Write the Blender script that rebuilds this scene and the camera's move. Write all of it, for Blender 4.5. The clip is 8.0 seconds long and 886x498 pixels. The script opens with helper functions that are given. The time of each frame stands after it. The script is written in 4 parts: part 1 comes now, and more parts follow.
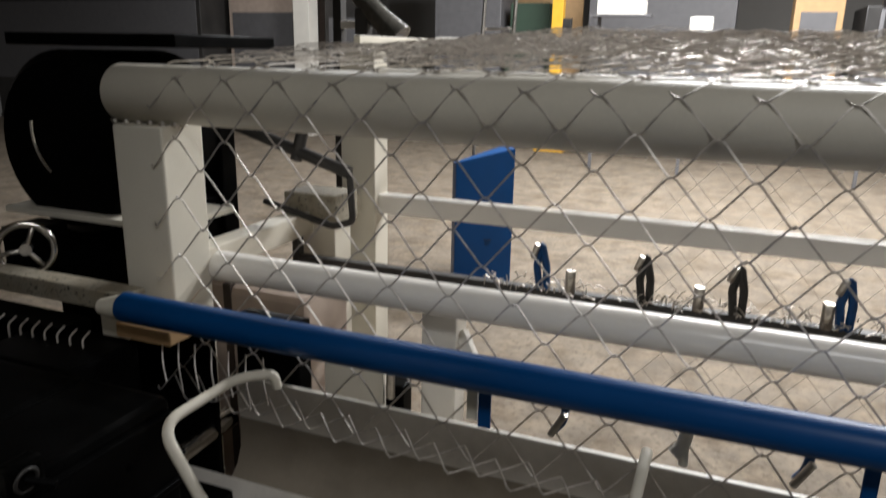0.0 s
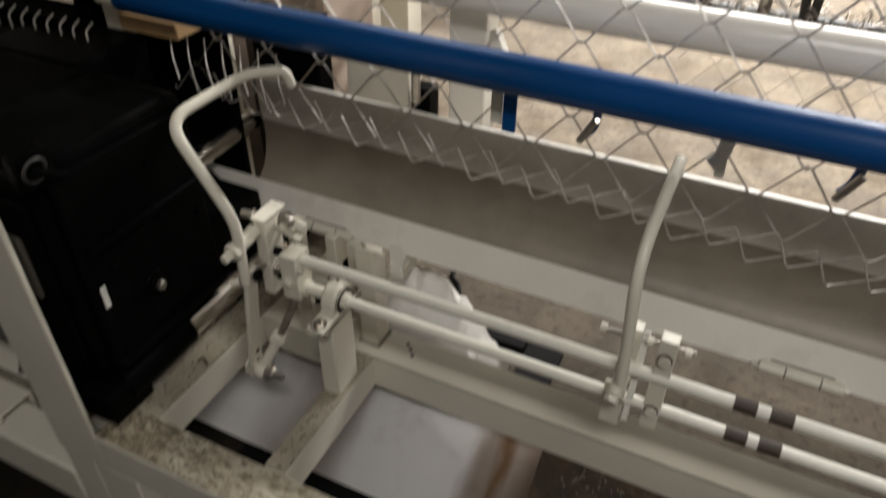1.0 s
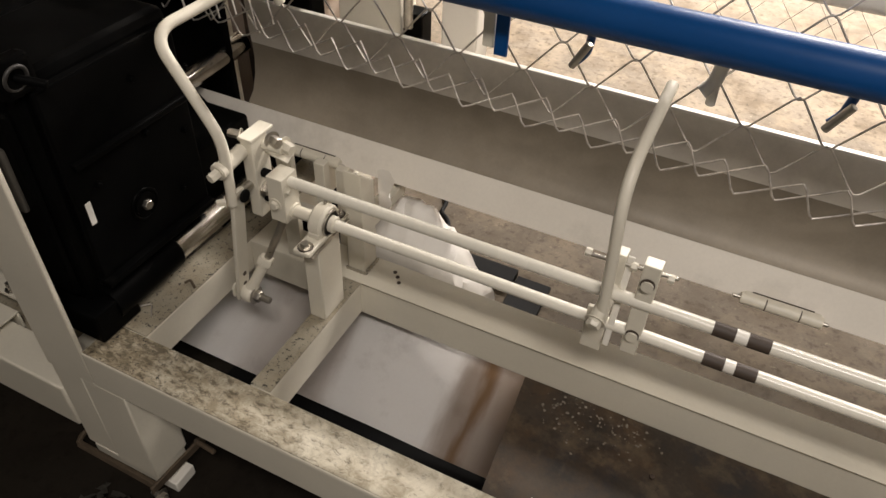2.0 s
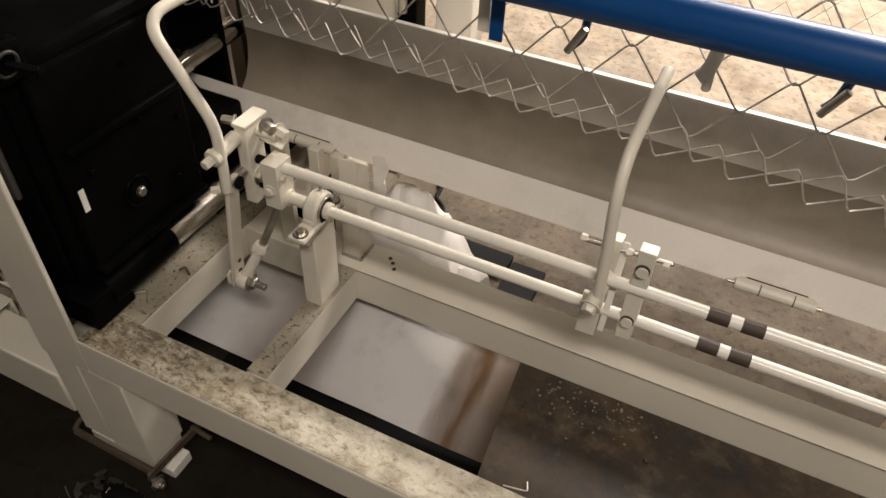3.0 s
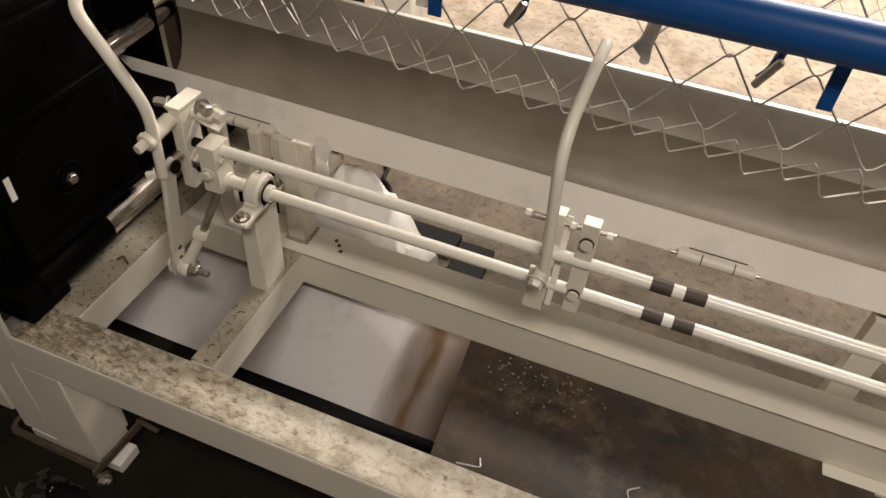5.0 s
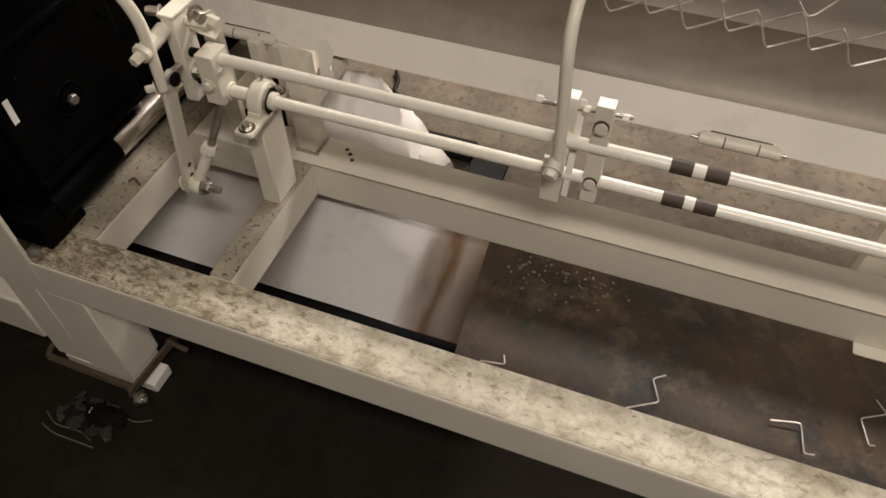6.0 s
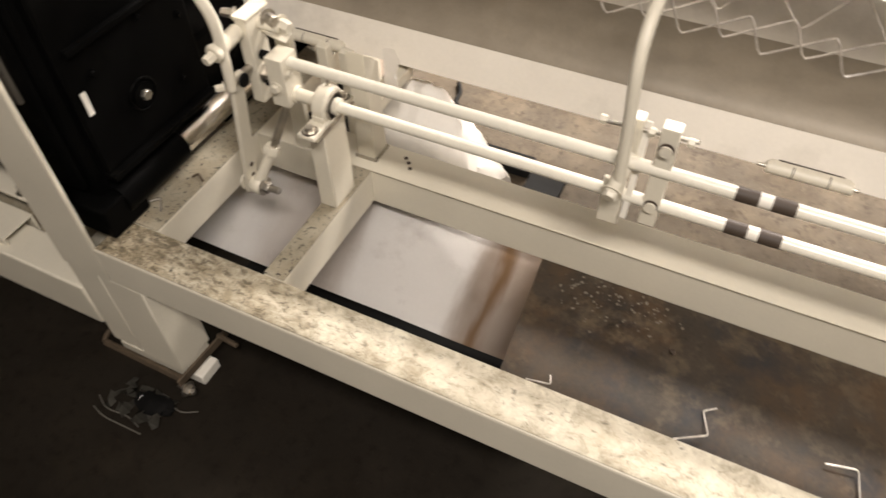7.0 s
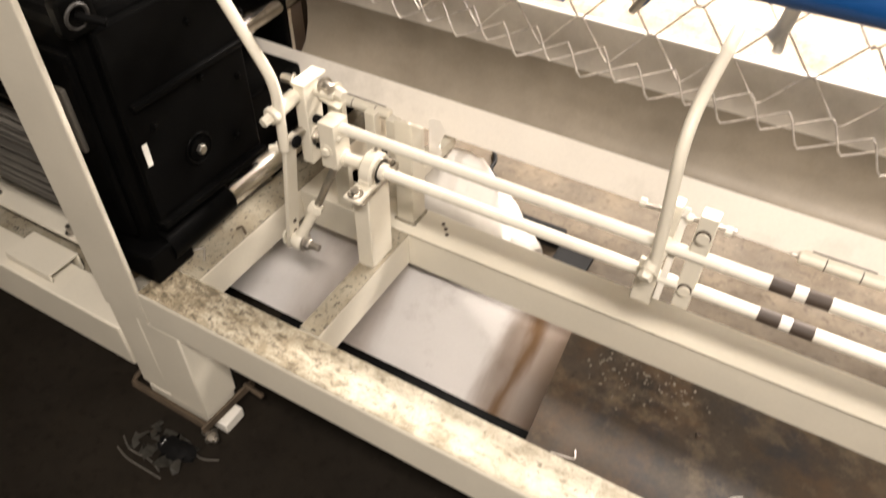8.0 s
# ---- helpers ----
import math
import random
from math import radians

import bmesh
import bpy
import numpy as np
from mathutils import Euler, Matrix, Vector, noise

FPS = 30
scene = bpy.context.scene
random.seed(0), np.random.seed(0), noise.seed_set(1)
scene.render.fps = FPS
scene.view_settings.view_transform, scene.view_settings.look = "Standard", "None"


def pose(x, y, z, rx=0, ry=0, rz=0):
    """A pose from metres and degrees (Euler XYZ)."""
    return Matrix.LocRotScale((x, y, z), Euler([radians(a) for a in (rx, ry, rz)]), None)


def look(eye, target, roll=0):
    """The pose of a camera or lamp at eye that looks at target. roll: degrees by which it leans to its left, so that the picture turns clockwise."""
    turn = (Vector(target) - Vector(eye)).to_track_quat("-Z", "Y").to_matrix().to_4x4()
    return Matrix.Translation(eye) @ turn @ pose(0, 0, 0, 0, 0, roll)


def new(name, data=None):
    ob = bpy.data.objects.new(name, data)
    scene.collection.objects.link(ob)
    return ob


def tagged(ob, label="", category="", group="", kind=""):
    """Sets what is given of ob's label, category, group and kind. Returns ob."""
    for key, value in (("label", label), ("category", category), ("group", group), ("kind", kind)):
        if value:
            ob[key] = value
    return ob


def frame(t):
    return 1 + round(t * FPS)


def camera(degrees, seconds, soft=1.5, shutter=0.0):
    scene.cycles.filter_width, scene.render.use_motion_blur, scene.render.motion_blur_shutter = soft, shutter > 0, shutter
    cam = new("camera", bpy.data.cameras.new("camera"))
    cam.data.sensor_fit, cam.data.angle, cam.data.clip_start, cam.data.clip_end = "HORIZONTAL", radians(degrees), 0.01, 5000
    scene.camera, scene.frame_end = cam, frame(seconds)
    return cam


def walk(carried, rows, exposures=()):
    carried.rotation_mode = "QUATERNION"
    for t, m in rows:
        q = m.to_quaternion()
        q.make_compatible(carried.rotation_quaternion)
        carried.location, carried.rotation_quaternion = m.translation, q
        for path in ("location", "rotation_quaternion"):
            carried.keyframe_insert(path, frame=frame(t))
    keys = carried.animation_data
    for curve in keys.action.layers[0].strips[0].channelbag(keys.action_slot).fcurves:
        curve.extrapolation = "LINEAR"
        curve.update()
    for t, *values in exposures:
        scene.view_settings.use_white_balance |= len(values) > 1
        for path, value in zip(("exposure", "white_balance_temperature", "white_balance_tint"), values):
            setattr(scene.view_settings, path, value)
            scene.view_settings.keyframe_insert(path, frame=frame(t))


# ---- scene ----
cam = camera(63.0, 8.0, shutter=0.5)
PATH = [
    (0, (1.05, -0.646, 1.709), (0.338, 1.146, 1.178), 1.1),
    (0.5, (1.034, -0.641, 1.661), (0.328, 1.082, 0.93), 1.3),
    (0.7, (1.042, -0.635, 1.635), (0.336, 1.038, 0.780), 1.9),
    (1, (1.06, -0.546, 1.633), (0.382, 0.890, 0.408), 0.7),
    (1.5, (1.083, -0.566, 1.597), (0.429, 0.786, 0.276), 1.7),
    (2.8, (1.077, -0.568, 1.599), (0.508, 0.789, 0.242), 3.2),
    (3, (1.078, -0.567, 1.599), (0.492, 0.776, 0.238), 3.0),
    (3.5, (1.082, -0.569, 1.599), (0.491, 0.767, 0.233), 3.8),
    (4, (1.089, -0.573, 1.595), (0.543, 0.774, 0.22), 4.4),
    (5.3, (1.089, -0.556, 1.586), (0.646, 0.806, 0.192), 4.8),
    (5.5, (1.094, -0.556, 1.584), (0.61, 0.779, 0.175), 4.3),
    (6, (1.115, -0.565, 1.532), (0.658, 0.636, 0.0), -0.5),
    (6.5, (1.119, -0.566, 1.522), (0.671, 0.636, -0.012), -0.6),
    (7, (1.107, -0.563, 1.529), (0.515, 0.607, 0.019), -1.3),
    (7.5, (1.087, -0.587, 1.537), (0.425, 0.561, 0.04), -0.7),
    (8, (1.082, -0.588, 1.565), (0.39, 0.662, 0.166), 1.0),
]
EXPOSURES = [(0.0, -1.9, 5700, 7), (0.6, -1.9, 5800, 7), (1.0, -1.35, 5950, 7), (1.5, -0.87, 6200, 9), (3.5, -0.82, 6550, 12), (5.5, -0.85, 6550, 13), (6.0, -0.85, 6550, 12), (6.5, -0.65, 6550, 12), (7.0, -0.05, 6550, 11), (7.5, 0.22, 6600, 11), (8.0, 0.40, 6600, 12)]
walk(cam, [(t, look(eye, target, roll)) for t, eye, target, roll in PATH], EXPOSURES)

# ---- world and light ----
world = bpy.data.worlds.new("hall_air")
scene.world = world
world.use_nodes = True
world.node_tree.nodes["Background"].inputs["Color"].default_value = (1.0, 0.93, 0.84, 1)
world.node_tree.nodes["Background"].inputs["Strength"].default_value = 0.0025


def ceiling_lamp(x, y, z, sx, sy, watts, colour=(1.0, 0.91, 0.82), aim=(0, 0, -1)):
    data = bpy.data.lights.new("ceiling_lamp", "AREA")
    data.shape, data.size, data.size_y, data.energy, data.color = "RECTANGLE", sx, sy, watts, colour
    ob = new("ceiling_lamp", data)
    ob.matrix_world = look((x, y, z), Vector((x, y, z)) + Vector(aim))
    return ob


ceiling_lamp(1.9, 4.2, 3.8, 2.6, 0.4, 1050)
ceiling_lamp(1.6, 8.5, 5.6, 5.0, 0.8, 6800)
ceiling_lamp(-6.0, 9.0, 5.6, 3.0, 0.5, 700)
ceiling_lamp(2.1, -1.4, 3.6, 2.0, 0.5, 185)


# ---- materials ----
def material(name, colour, rough=0.5, metal=0.0, vary=0.12, scale=9.0, bump=0.05, spots=None, spot_scale=6.0,
             spot_edge=(0.52, 0.62), fine=140.0, coat=0.0, gloss=0.5):
    """A painted, worn or raw surface: two scales of colour change, fine relief, and stains of another colour."""
    m = bpy.data.materials.new(name)
    m.use_nodes = True
    nt = m.node_tree
    n, l = nt.nodes, nt.links
    b = n["Principled BSDF"]
    tc = n.new("ShaderNodeTexCoord")
    big = n.new("ShaderNodeTexNoise")
    big.inputs["Scale"].default_value, big.inputs["Detail"].default_value = scale, 6.0
    small = n.new("ShaderNodeTexNoise")
    small.inputs["Scale"].default_value, small.inputs["Detail"].default_value = fine, 4.0
    l.new(tc.outputs["Object"], big.inputs["Vector"])
    l.new(tc.outputs["Object"], small.inputs["Vector"])
    mix = n.new("ShaderNodeMath")
    mix.operation = "MULTIPLY_ADD"
    l.new(small.outputs["Fac"], mix.inputs[0])
    mix.inputs[1].default_value = 0.35
    l.new(big.outputs["Fac"], mix.inputs[2])
    ramp = n.new("ShaderNodeValToRGB")
    ramp.color_ramp.elements[0].position, ramp.color_ramp.elements[1].position = 0.40, 0.95
    ramp.color_ramp.elements[0].color = (*[c * (1 - vary) for c in colour], 1)
    ramp.color_ramp.elements[1].color = (*[min(1, c * (1 + vary)) for c in colour], 1)
    l.new(mix.outputs[0], ramp.inputs[0])
    out = ramp.outputs["Color"]
    r = n.new("ShaderNodeMapRange")
    r.inputs["To Min"].default_value, r.inputs["To Max"].default_value = max(0.03, rough - 0.1), min(1, rough + 0.12)
    l.new(big.outputs["Fac"], r.inputs["Value"])
    l.new(r.outputs["Result"], b.inputs["Roughness"])
    for k, (sc, sscale, (lo, hi), amount) in enumerate(spots or ()):
        sn = n.new("ShaderNodeTexNoise")
        sn.inputs["Scale"].default_value, sn.inputs["Detail"].default_value = sscale, 8.0
        sn.inputs["Roughness"].default_value = 0.68
        mp = n.new("ShaderNodeMapping")
        mp.inputs["Location"].default_value = (3.1 * k + 1.7, 0.6 * k, 2.2)
        l.new(tc.outputs["Object"], mp.inputs["Vector"])
        l.new(mp.outputs["Vector"], sn.inputs["Vector"])
        edge = n.new("ShaderNodeMapRange")
        edge.inputs["From Min"].default_value, edge.inputs["From Max"].default_value = lo, hi
        edge.inputs["To Max"].default_value = amount
        l.new(sn.outputs["Fac"], edge.inputs["Value"])
        mc = n.new("ShaderNodeMix")
        mc.data_type = "RGBA"
        l.new(edge.outputs["Result"], mc.inputs["Factor"])
        l.new(out, mc.inputs["A"])
        mc.inputs["B"].default_value = (*sc, 1)
        out = mc.outputs["Result"]
    l.new(out, b.inputs["Base Color"])
    b.inputs["Metallic"].default_value = metal
    b.inputs["Specular IOR Level"].default_value = gloss
    if coat:
        b.inputs["Coat Weight"].default_value = coat
        b.inputs["Coat Roughness"].default_value = 0.12
    bp = n.new("ShaderNodeBump")
    bp.inputs["Strength"].default_value, bp.inputs["Distance"].default_value = bump, 0.002
    l.new(mix.outputs[0], bp.inputs["Height"])
    l.new(bp.outputs["Normal"], b.inputs["Normal"])
    return m


CREAM = material("cream_paint", (0.66, 0.62, 0.52), 0.42, vary=0.07, scale=5, bump=0.08,
                 spots=[((0.30, 0.25, 0.17), 22, (0.66, 0.78), 0.45)])
CREAM_DIRTY = material("cream_paint_grimy", (0.64, 0.595, 0.485), 0.5, vary=0.10, scale=7, bump=0.15)
CREAM_SPECKLED = material("cream_paint_speckled", (0.31, 0.28, 0.215), 0.55, vary=0.15, scale=9, bump=0.2,
                          spots=[((0.20, 0.16, 0.10), 10, (0.44, 0.66), 0.75), ((0.02, 0.018, 0.015), 75, (0.575, 0.62), 0.95), ((0.015, 0.013, 0.011), 160, (0.60, 0.64), 0.9)])
WHITE = material("white_paint", (0.74, 0.71, 0.64), 0.38, vary=0.05, scale=6, bump=0.06)
ROD = material("bright_painted_rod", (0.72, 0.69, 0.60), 0.25, vary=0.05, scale=8, bump=0.04, coat=0.3)
# Darker copy of the trough sheet, its shade put into the colour.
SHELL = material("shaded_trough_sheet", (0.31, 0.268, 0.207), 0.5, 0.1, vary=0.12, scale=3, bump=0.05,
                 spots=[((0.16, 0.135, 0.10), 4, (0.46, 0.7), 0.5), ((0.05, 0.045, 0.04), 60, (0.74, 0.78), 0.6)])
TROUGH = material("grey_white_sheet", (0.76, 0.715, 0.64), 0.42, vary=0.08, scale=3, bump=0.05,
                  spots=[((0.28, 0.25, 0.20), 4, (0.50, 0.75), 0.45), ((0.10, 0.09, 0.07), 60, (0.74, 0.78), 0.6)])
BLACK = material("black_machine_paint", (0.002, 0.002, 0.002), 0.34, vary=0.3, scale=12, bump=0.12,
                 spots=[((0.008, 0.0075, 0.0065), 14, (0.60, 0.75), 0.5)], gloss=0.035)
RUBBER_SHADE = material("black_rubber_and_shade", (0.004, 0.004, 0.004), 0.75, vary=0.2, gloss=0.1)
BLUE = material("blue_paint", (0.003, 0.055, 0.20), 0.36, vary=0.10, scale=6, bump=0.05, gloss=0.35)
STEEL = material("worn_steel", (0.50, 0.47, 0.42), 0.3, 0.95, vary=0.25, scale=40, bump=0.08)
CHROME = material("polished_steel", (0.62, 0.59, 0.54), 0.16, 1.0, vary=0.25, scale=18, bump=0.05,
                  spots=[((0.06, 0.05, 0.04), 20, (0.60, 0.72), 0.8)])
WIRE = material("galvanised_wire", (0.60, 0.56, 0.51), 0.42, 0.7, vary=0.3, scale=60, bump=0.1)
RAIL = material("gloss_white_tube", (0.86, 0.83, 0.77), 0.2, vary=0.05, scale=6, bump=0.03)
TAPE = material("dark_tape", (0.05, 0.035, 0.025), 0.6, vary=0.2)
MOTOR = material("dusty_motor_casting", (0.10, 0.092, 0.078), 0.6, vary=0.3, scale=20, bump=0.2)
RUST = material("rusty_strap", (0.085, 0.062, 0.04), 0.7, 0.2, vary=0.35, scale=25, bump=0.3)
PLATE = material("stained_steel_plate", (0.085, 0.068, 0.052), 0.5, 0.1, vary=0.35, scale=7, bump=0.2,
                 spots=[((0.15, 0.095, 0.055), 6, (0.46, 0.62), 0.8), ((0.045, 0.047, 0.055), 5, (0.50, 0.64), 0.85),
                        ((0.25, 0.19, 0.125), 11, (0.52, 0.68), 0.65), ((0.03, 0.026, 0.022), 30, (0.60, 0.70), 0.6)])
FLOOR = material("worn_concrete", (0.140, 0.118, 0.092), 0.8, vary=0.3, scale=2.6, bump=0.35, gloss=0.08,
                 spots=[((0.085, 0.064, 0.042), 3.3, (0.46, 0.64), 0.7), ((0.26, 0.21, 0.15), 7, (0.44, 0.74), 0.6),
                        ((0.055, 0.043, 0.03), 30, (0.52, 0.66), 0.75), ((0.36, 0.31, 0.24), 55, (0.60, 0.72), 0.45)])


def oil_and_shade(m):
    """Operator's side of the floor, oil and shade painted black with a ragged edge."""
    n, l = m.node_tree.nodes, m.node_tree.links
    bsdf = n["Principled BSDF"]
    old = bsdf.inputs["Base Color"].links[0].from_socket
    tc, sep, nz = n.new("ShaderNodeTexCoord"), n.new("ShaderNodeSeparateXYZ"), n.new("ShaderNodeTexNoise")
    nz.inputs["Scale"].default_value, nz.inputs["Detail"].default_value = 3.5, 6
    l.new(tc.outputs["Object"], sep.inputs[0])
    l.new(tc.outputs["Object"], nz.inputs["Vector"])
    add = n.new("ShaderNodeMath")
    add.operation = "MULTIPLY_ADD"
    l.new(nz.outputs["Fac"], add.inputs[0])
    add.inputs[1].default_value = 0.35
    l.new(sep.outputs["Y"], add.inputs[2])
    # The painted darkening fades out far behind the machine.
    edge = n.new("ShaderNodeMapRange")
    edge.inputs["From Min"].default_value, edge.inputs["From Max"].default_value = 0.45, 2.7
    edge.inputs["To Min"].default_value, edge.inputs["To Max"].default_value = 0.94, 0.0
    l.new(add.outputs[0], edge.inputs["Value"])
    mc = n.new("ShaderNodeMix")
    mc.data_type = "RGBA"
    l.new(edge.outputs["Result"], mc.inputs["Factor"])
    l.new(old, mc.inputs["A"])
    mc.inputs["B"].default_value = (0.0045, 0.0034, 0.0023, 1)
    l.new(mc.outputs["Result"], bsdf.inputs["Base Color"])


oil_and_shade(FLOOR)


def grime(m):
    """Smeared brown grease and black specks, thickest toward the drive end."""
    n, l = m.node_tree.nodes, m.node_tree.links
    bsdf = n["Principled BSDF"]
    out = bsdf.inputs["Base Color"].links[0].from_socket
    tc, sep = n.new("ShaderNodeTexCoord"), n.new("ShaderNodeSeparateXYZ")
    l.new(tc.outputs["Object"], sep.inputs[0])
    thick = n.new("ShaderNodeMapRange")
    thick.inputs["From Min"].default_value, thick.inputs["From Max"].default_value = 0.75, 0.05
    thick.inputs["To Min"].default_value, thick.inputs["To Max"].default_value = 0.0, 0.13
    l.new(sep.outputs["X"], thick.inputs["Value"])
    for colour, scale, lo, hi, amount, squash in (((0.38, 0.325, 0.23), 8, 0.42, 0.64, 0.80, 1.0), ((0.20, 0.162, 0.10), 24, 0.47, 0.68, 0.72, 1.4),
                                                  ((0.075, 0.058, 0.035), 46, 0.555, 0.69, 0.82, 1.9), ((0.012, 0.011, 0.010), 105, 0.69, 0.725, 0.95, 1.0)):
        mp, nz = n.new("ShaderNodeMapping"), n.new("ShaderNodeTexNoise")
        mp.inputs["Scale"].default_value = (1.0, squash, 1.0)
        mp.inputs["Rotation"].default_value = (0, 0, 0.5)
        mp.inputs["Location"].default_value = (scale * 0.37, 1.3, 0.4)
        nz.inputs["Scale"].default_value, nz.inputs["Detail"].default_value = scale, 9.0
        nz.inputs["Roughness"].default_value, nz.inputs["Distortion"].default_value = 0.72, 0.5
        l.new(tc.outputs["Object"], mp.inputs["Vector"])
        l.new(mp.outputs["Vector"], nz.inputs["Vector"])
        add, edge, mc = n.new("ShaderNodeMath"), n.new("ShaderNodeMapRange"), n.new("ShaderNodeMix")
        l.new(nz.outputs["Fac"], add.inputs[0])
        l.new(thick.outputs["Result"], add.inputs[1])
        edge.inputs["From Min"].default_value, edge.inputs["From Max"].default_value = lo, hi
        edge.inputs["To Max"].default_value = amount
        l.new(add.outputs[0], edge.inputs["Value"])
        mc.data_type = "RGBA"
        l.new(edge.outputs["Result"], mc.inputs["Factor"])
        l.new(out, mc.inputs["A"])
        mc.inputs["B"].default_value = (*colour, 1)
        out = mc.outputs["Result"]
    l.new(out, bsdf.inputs["Base Color"])


grime(CREAM_DIRTY)
WALL = material("hall_wall", (0.20, 0.19, 0.175), 0.8, vary=0.2, scale=0.8, bump=0.2)
DARK = material("dark_machinery", (0.03, 0.028, 0.026), 0.5, vary=0.4, scale=3)
YELLOW = material("yellow_paint", (0.75, 0.42, 0.03), 0.5)
GREEN = material("dark_green_paint", (0.03, 0.055, 0.035), 0.6)
GREY = material("grey_paint", (0.11, 0.108, 0.112), 0.55)
OCHRE = material("ochre_board", (0.42, 0.27, 0.13), 0.7)
PINKGREY = material("wrapped_goods", (0.42, 0.34, 0.28), 0.7)
CLEAR = material("crumpled_film", (0.07, 0.066, 0.056), 0.2, vary=0.3, scale=30, bump=0.5)
LABEL = material("paper_label", (0.7, 0.68, 0.62), 0.6)


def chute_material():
    """White sheet: rust-brown run down one side, soft grey smears, painted shade."""
    m = material("stained_shaded_sheet", (0.90, 0.88, 0.86), 0.33, vary=0.04, scale=4, bump=0.04,
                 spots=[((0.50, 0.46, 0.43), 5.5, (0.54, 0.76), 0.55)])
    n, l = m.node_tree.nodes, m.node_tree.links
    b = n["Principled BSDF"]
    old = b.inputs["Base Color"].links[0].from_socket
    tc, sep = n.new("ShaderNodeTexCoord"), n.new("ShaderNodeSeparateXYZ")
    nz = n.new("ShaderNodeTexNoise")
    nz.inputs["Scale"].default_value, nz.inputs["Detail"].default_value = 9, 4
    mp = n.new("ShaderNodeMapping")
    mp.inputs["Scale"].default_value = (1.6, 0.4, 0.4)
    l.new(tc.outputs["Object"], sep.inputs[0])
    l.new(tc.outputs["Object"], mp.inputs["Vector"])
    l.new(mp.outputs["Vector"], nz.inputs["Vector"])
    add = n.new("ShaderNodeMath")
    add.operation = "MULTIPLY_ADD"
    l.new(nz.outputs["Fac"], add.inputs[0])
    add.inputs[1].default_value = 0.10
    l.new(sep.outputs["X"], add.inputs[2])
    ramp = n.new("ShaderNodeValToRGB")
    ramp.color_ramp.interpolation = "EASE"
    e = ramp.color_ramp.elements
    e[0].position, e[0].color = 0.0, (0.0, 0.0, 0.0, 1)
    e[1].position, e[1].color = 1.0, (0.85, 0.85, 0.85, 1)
    # 0.13 to 0.48 paints shade in the left opening; the rest is rust.
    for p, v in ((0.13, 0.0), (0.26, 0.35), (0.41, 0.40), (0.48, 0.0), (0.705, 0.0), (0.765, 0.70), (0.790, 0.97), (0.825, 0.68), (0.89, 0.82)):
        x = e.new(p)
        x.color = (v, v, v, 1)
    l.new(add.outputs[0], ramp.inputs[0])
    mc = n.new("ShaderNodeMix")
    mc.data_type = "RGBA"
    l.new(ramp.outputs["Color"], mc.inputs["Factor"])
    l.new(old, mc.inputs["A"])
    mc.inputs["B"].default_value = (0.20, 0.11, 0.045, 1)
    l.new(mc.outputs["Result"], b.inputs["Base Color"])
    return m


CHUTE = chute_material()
CLOTH = material("white_wadding", (0.80, 0.77, 0.72), 0.8, vary=0.04, scale=8, bump=0.3)


# ---- mesh helpers ----
BOXED = []


def thing(name, at, label, category, group="", kind=""):
    ob = new(name)
    ob.location = at
    ob.empty_display_size = 0.05
    return tagged(ob, label, category, group, kind)


def part(name, bm, mat, parent=None, label="", smooth=True):
    me = bpy.data.meshes.new(name)
    flat = any(k is bm for k in BOXED)
    BOXED.clear()
    bmesh.ops.recalc_face_normals(bm, faces=bm.faces[:])
    bm.to_mesh(me)
    bm.free()
    me.materials.append(mat)
    if smooth:
        for p in me.polygons:
            p.use_smooth = True
        me.set_sharp_from_angle(angle=radians(20 if flat else 38))
    ob = new(name, me)
    if parent is not None:
        ob.parent = parent
        if parent.type == "EMPTY":
            ob.matrix_parent_inverse = Matrix.Translation(parent.location).inverted()
    return tagged(ob, label)


def box(x0, x1, y0, y1, z0, z1, bevel=0.004, bm=None, segs=2):
    bm = bm or bmesh.new()
    BOXED.append(bm)
    v = bmesh.ops.create_cube(bm, size=1.0)["verts"]
    for w in v:
        w.co = Vector(((x0 + x1) / 2 + w.co.x * (x1 - x0), (y0 + y1) / 2 + w.co.y * (y1 - y0), (z0 + z1) / 2 + w.co.z * (z1 - z0)))
    if bevel:
        es = list({e for w in v for e in w.link_edges})
        bmesh.ops.bevel(bm, geom=es, offset=bevel, segments=segs, profile=0.5, affect="EDGES")
    return bm


def sweep(points, r, seg=12, bm=None, caps=True, radii=None):
    """A round bar along a line of points."""
    bm = bm or bmesh.new()
    pts = [Vector(p) for p in points]
    rings, side = [], None
    for i, p in enumerate(pts):
        d = (pts[min(i + 1, len(pts) - 1)] - pts[max(i - 1, 0)]).normalized()
        if side is None:
            side = d.orthogonal().normalized()
        side = (side - d * side.dot(d)).normalized()
        other = d.cross(side)
        rr = radii[i] if radii else r
        rings.append([bm.verts.new(p + rr * (math.cos(a) * side + math.sin(a) * other)) for a in
                      [2 * math.pi * k / seg for k in range(seg)]])
    for a, b in zip(rings, rings[1:]):
        for k in range(seg):
            bm.faces.new((a[k], a[(k + 1) % seg], b[(k + 1) % seg], b[k]))
    if caps:
        bm.faces.new(rings[0][::-1])
        bm.faces.new(rings[-1])
    return bm


def rod(p, q, r, seg=20, bm=None, chamfer=0.0015):
    p, q = Vector(p), Vector(q)
    d = (q - p).normalized() * min(chamfer, (q - p).length / 3)
    return sweep([p, p + d, q - d, q], r, seg, bm, True, [r - chamfer * 0.8, r, r, r - chamfer * 0.8])


